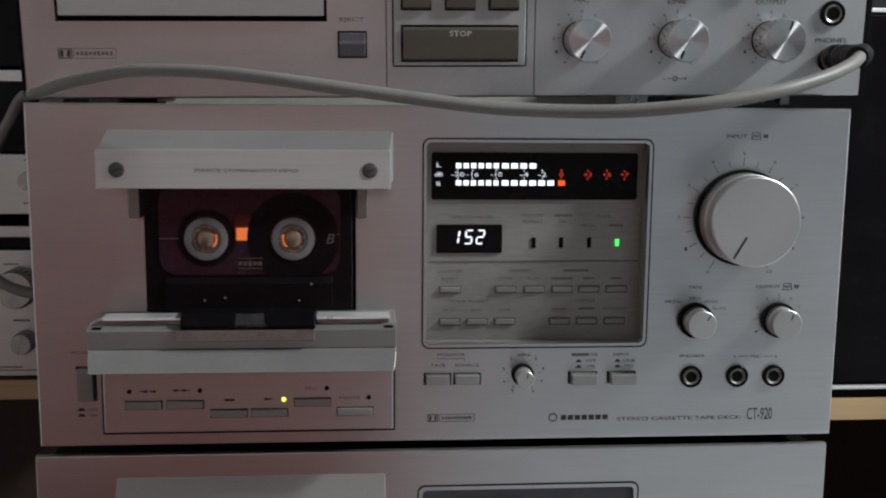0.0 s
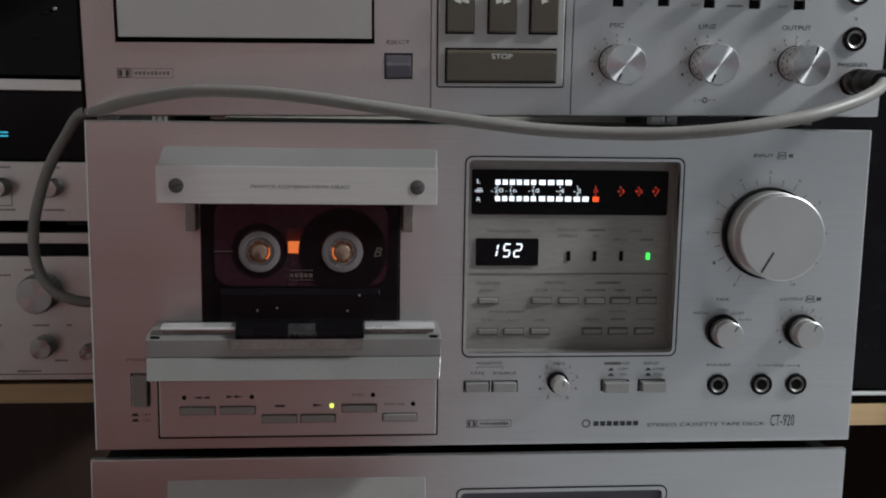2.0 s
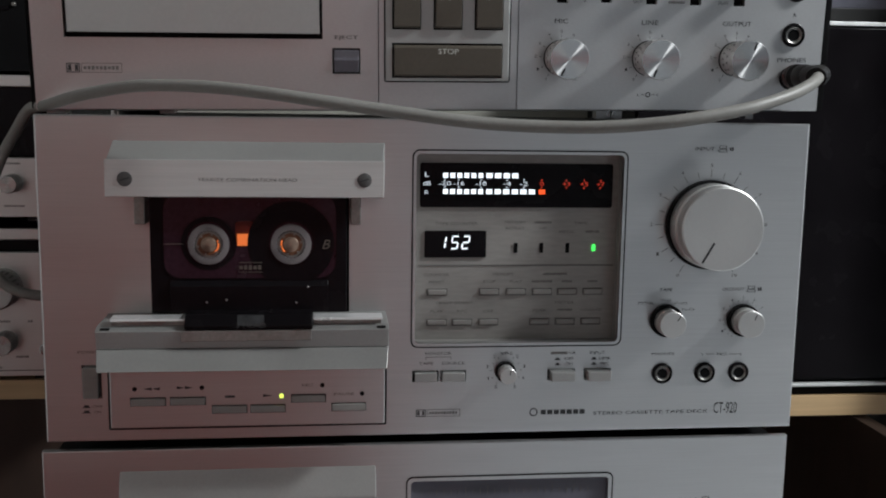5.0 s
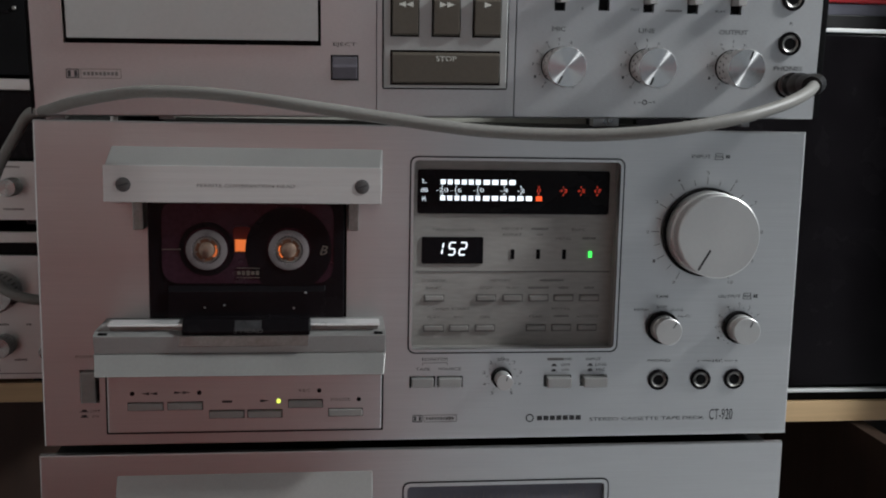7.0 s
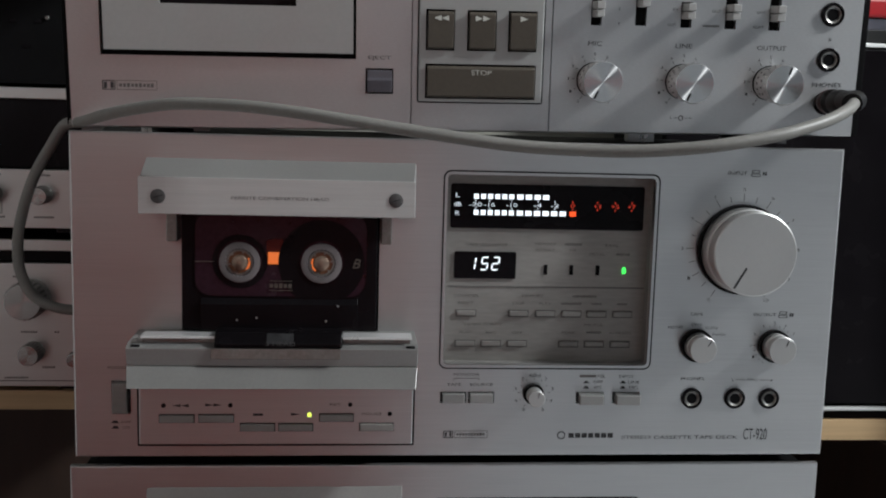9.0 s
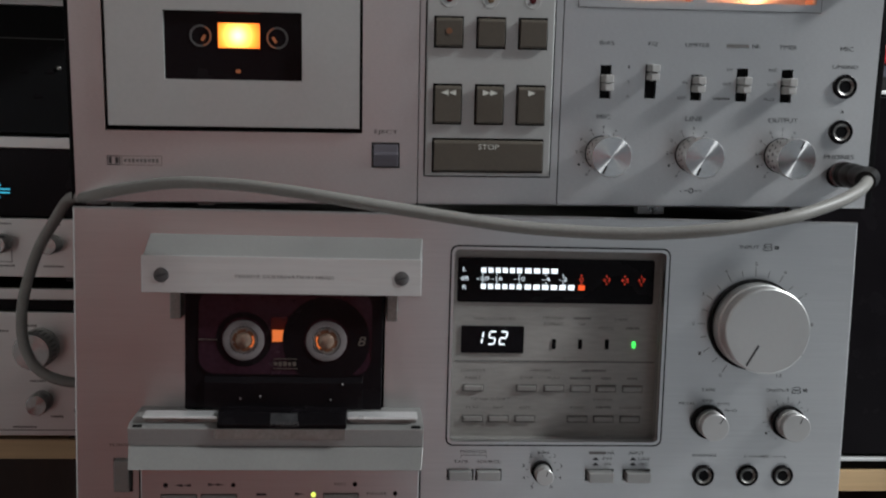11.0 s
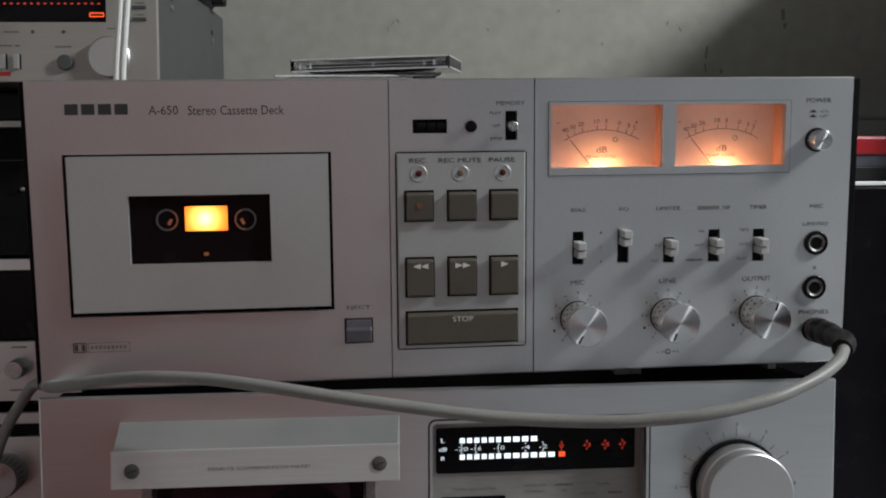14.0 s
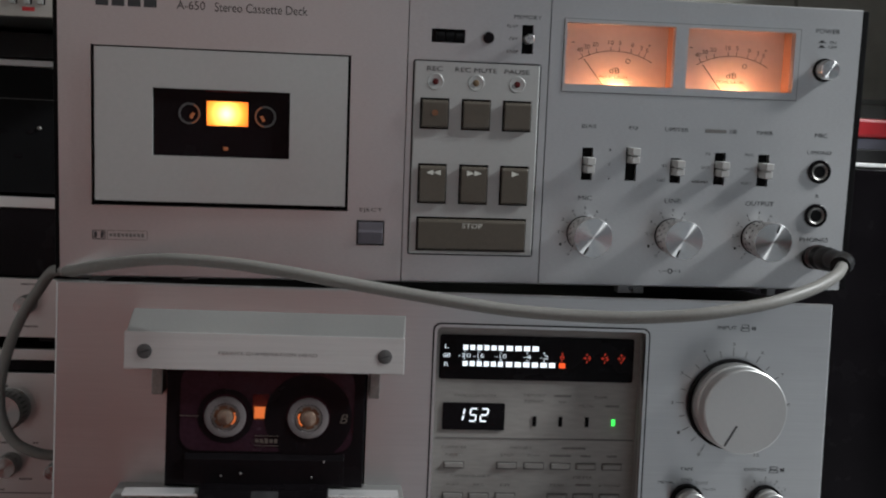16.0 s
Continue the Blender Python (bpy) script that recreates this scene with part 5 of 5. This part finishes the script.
small_words(-120, 99.5, 8, 2.6, rec2, CYAN_LIT, -0.6)
small_words(-121, 86.5, 9, 2.6, rec2, CYAN_LIT, -0.6)
for x in (-114, -61):
    small_knob(x, 37, 10, 27, rec2)
for x, z, w in ((-114, 58, 18), (-61, 58, 16), (-61, 12, 22), (-112, 12, 20)):
    small_words(x, z, w, 2.4, rec2, y=-3)
part("outline", join(a_box(-160, -105, -3.3, -3.05, 16, 16.8), a_box(-105.8, -105, -3.3, -3.05, 16, 30)), INK_SOFT, rec2)

deck_l = thing("tape_deck", "black tape deck with a silver top strip", "tape deck", pose(LX, LY, 1.031))
part("cabinet", a_box(-425, 0, 0, 262, 0, 134, 1), BLACK, deck_l, "black cabinet")
part("trim_strip", a_box(-425, 0, -4, 262, 135.2, 141.8, 0.8), SILVER, deck_l, "silver top strip")
part("front_line", a_box(-425, -4, -0.6, 0, 100, 101), GREY_STEEL, deck_l)
for x, z in ((-62, 92), (-62, 66), (-90, 66), (-75, 40)):
    part("button", a_box(x - 4, x + 4, -1.2, 0.2, z - 2, z + 2, 0.4), BLACK_GLOSS, deck_l, "small dark button")
part("lever", lathe([(2.2, 0), (2.2, -3), (1.6, -3.6), (0, -3.6)], 20, -53, 70), SLEEVE, deck_l, "small dull knob", True)
eq = thing("equaliser", "dark grey equaliser with a round black dial", "equaliser", pose(LX, LY - 0.005, 1.1745))
part("cabinet", a_box(-425, 0, 0, 262, 0, 27, 0.8), DARK_STEEL, eq)
part("dial", lathe([(13, -0.1), (13, -3), (11, -4), (0, -4)], 32, -112, 13.5), BLACK, eq, "round black dial", True)

# ---- champagne coloured player on top of them ----
pl = thing("cassette_player", "champagne cassette player with a red lit level display", "cassette player", pose(-0.226, 0.48, 1.2035, 0, 0, -4.8))
part("faceplate", plate(-430, 0, 0, 118, 0, 6, [(-340, -48, 56, 104)], 0.8), CREAM, pl, "champagne faceplate")
part("cabinet", a_box(-425, -4, 6.2, 352, 4, 114), GREY_STEEL, pl, "grey painted steel cabinet")
part("display", a_box(-341, -47, 4.4, 6.1, 55, 105), BLACK_GLOSS, pl, "black display window")
for i in range(44):
    part("segment", a_box(-330 + 6.35 * i, -327.6 + 6.35 * i, 4.1, 4.35, 73.4, 74.8), RED_FAINT, pl)
part("badge", frame_ring(round_rect(-65, -51, 61.4, 65.8, 0.6, 2), round_rect(-63.8, -52.2, 62.6, 64.6, 0.4, 2), 4.1, 4.4), RED_LIT, pl, "lit orange badge")
part("badge", frame_ring(round_rect(-71, -55, 84, 89, 0.6, 2), round_rect(-69.4, -56.6, 85.4, 87.6, 0.4, 2), 4.1, 4.4), RED_LIT, pl, "lit orange badge")
small_knob(-44, 22.6, 20.4, 9, pl, KNOB_MATT, False)
small_knob(-87, 18.0, 7.4, 5, pl, GREY_STEEL, False)
for x in (-146, -133, -160):
    part("switch_key", a_box(x - 2.6, x + 2.6, -3, 0.2, 12, 26, 0.5), ALU_SMOOTH, pl, "narrow silver key")
    part("slot", a_box(x + 2.8, x + 4.2, -0.3, 0.2, 12, 26), BLACK, pl)
print_bar(-145, 7.5, 12, 4.0, RED_PLASTIC, pl)
for x in (-150, -117, -88):
    part("mini_key", lathe([(1.6, -0.1), (1.6, -0.5), (0, -0.8)], 16, x, 47), SCREW, pl, "small round key", True)
for z in (59, 70, 81):
    part("mode_key", a_box(-23, -10, -1.6, 0.2, z - 1.4, z + 1.4, 0.3), GREY_STEEL, pl, "small dark key")
    small_words(-16.5, z + 4, 10, 1.4, pl)
for x, z, w in ((-145, 34, 16), (-132, 34, 6), (-89, 33, 16), (-40, 50, 14), (-137, 47, 14)):
    small_words(x, z, w, 1.8, pl)
for y, z in ((75, 82), (280, 76)):
    part("screw", lathe([(3.2, 0), (3.0, -1.6), (0, -2.2)], 20), STEEL, pl, "side screw", True).matrix_local = pose(-0.004, y / 1000, z / 1000, 0, 0, 90)
    part("vent_slot", a_box(-4.1, -3.8, y - 5, y + 5, z + 7, z + 13), BLACK, pl)
ad = thing("plug_adapter", "black plug adapter lying on the champagne player", "adapter", pose(-0.224, 0.74, 1.3177))
part("body", join(a_box(-26, 20, -70, 30, 0, 22, 4), a_box(10, 36, 0, 22, 3, 17, 3)), RUBBER, ad)
wire = thing("twin_wire", "white twin wire rising behind the upper deck", "wire", pose(0, 0, 0))
for dx in (0.6, 6.4):
    part("strand", tube([(-254.5 + dx, 430, 601.5), (-254.5 + dx, 426, 900), (-254.5 + dx, 422, 1130), (-253.5 + dx, 421, 1203), (-248.5 + dx, 422, 1268), (-240 + dx, 430, 1400), (-230 + dx, 450, 1520)], 2.7, 10, 6), WIRE, wire, "", True)

# ---- black cabinet to the right ----
cab = thing("loudspeaker", "flat black loudspeaker with thin silver trim on the pine shelf", "loudspeaker", pose(0.30, 0.62, 0.650))
part("cabinet", a_box(0, 520, 8, 230, 0, 447, 1), BLACK, cab, "black cabinet")
part("front", a_box(2, 518, 0, 8.2, 22, 449, 1), BLACK_GLOSS, cab, "flat dark front")
part("top_trim", a_box(0, 520, -3, 8, 451.5, 456, 0.6), SILVER, cab, "silver top trim")
part("bottom_trim", a_box(0, 520, -3, 8, 13.2, 16.8, 0.6), SILVER, cab, "silver bottom trim")
rb = thing("plastic_box", "clear plastic box with a red lid insert", "box", pose(0.60, 0.64, 1.1065))
part("base", a_box(-110, 110, 0, 130, 0, 17, 1), DARK_STEEL, rb, "dark base")
part("inner_tray", a_box(-106, 110, 2, 128, 17, 31, 1), SMOKE, rb, "dark tray")
part("red_insert", a_box(-110, 110, -2, 130, 31, 54, 4), RED_PLASTIC, rb, "glossy red insert")
part("lid", a_box(-108, 110, 0, 128, 54, 78, 1), ACRYLIC, rb, "clear lid")

# marks on the plaster behind
for x, z, w, h, a in ((0.583, 1.345, 5, 16, 0), (0.586, 1.329, 5, 8, 12), (0.022, 1.325, 1.2, 9, 35), (0.030, 1.329, 1.2, 7, -40), (0.016, 1.316, 1.2, 8, 5), (0.155, 1.318, 2.5, 4, 0), (0.470, 1.290, 3.0, 18, 6), (0.469, 1.268, 2.2, 12, -8), (0.412, 1.330, 2, 6, 20), (0.431, 1.322, 2, 7, -30), (0.492, 1.263, 4, 7, 10), (0.255, 1.345, 2, 5, 40), (0.318, 1.300, 1.6, 5, -15)):
    mk = part("wall_scuff", slab(round_rect(-w / 2, w / 2, -h / 2, h / 2, w * 0.35, 2), -0.4, 0.2), SCUFF, bpy.data.objects["wall_north"])
    mk.matrix_local = pose(x, 0.8997, z, 0, a, 0)
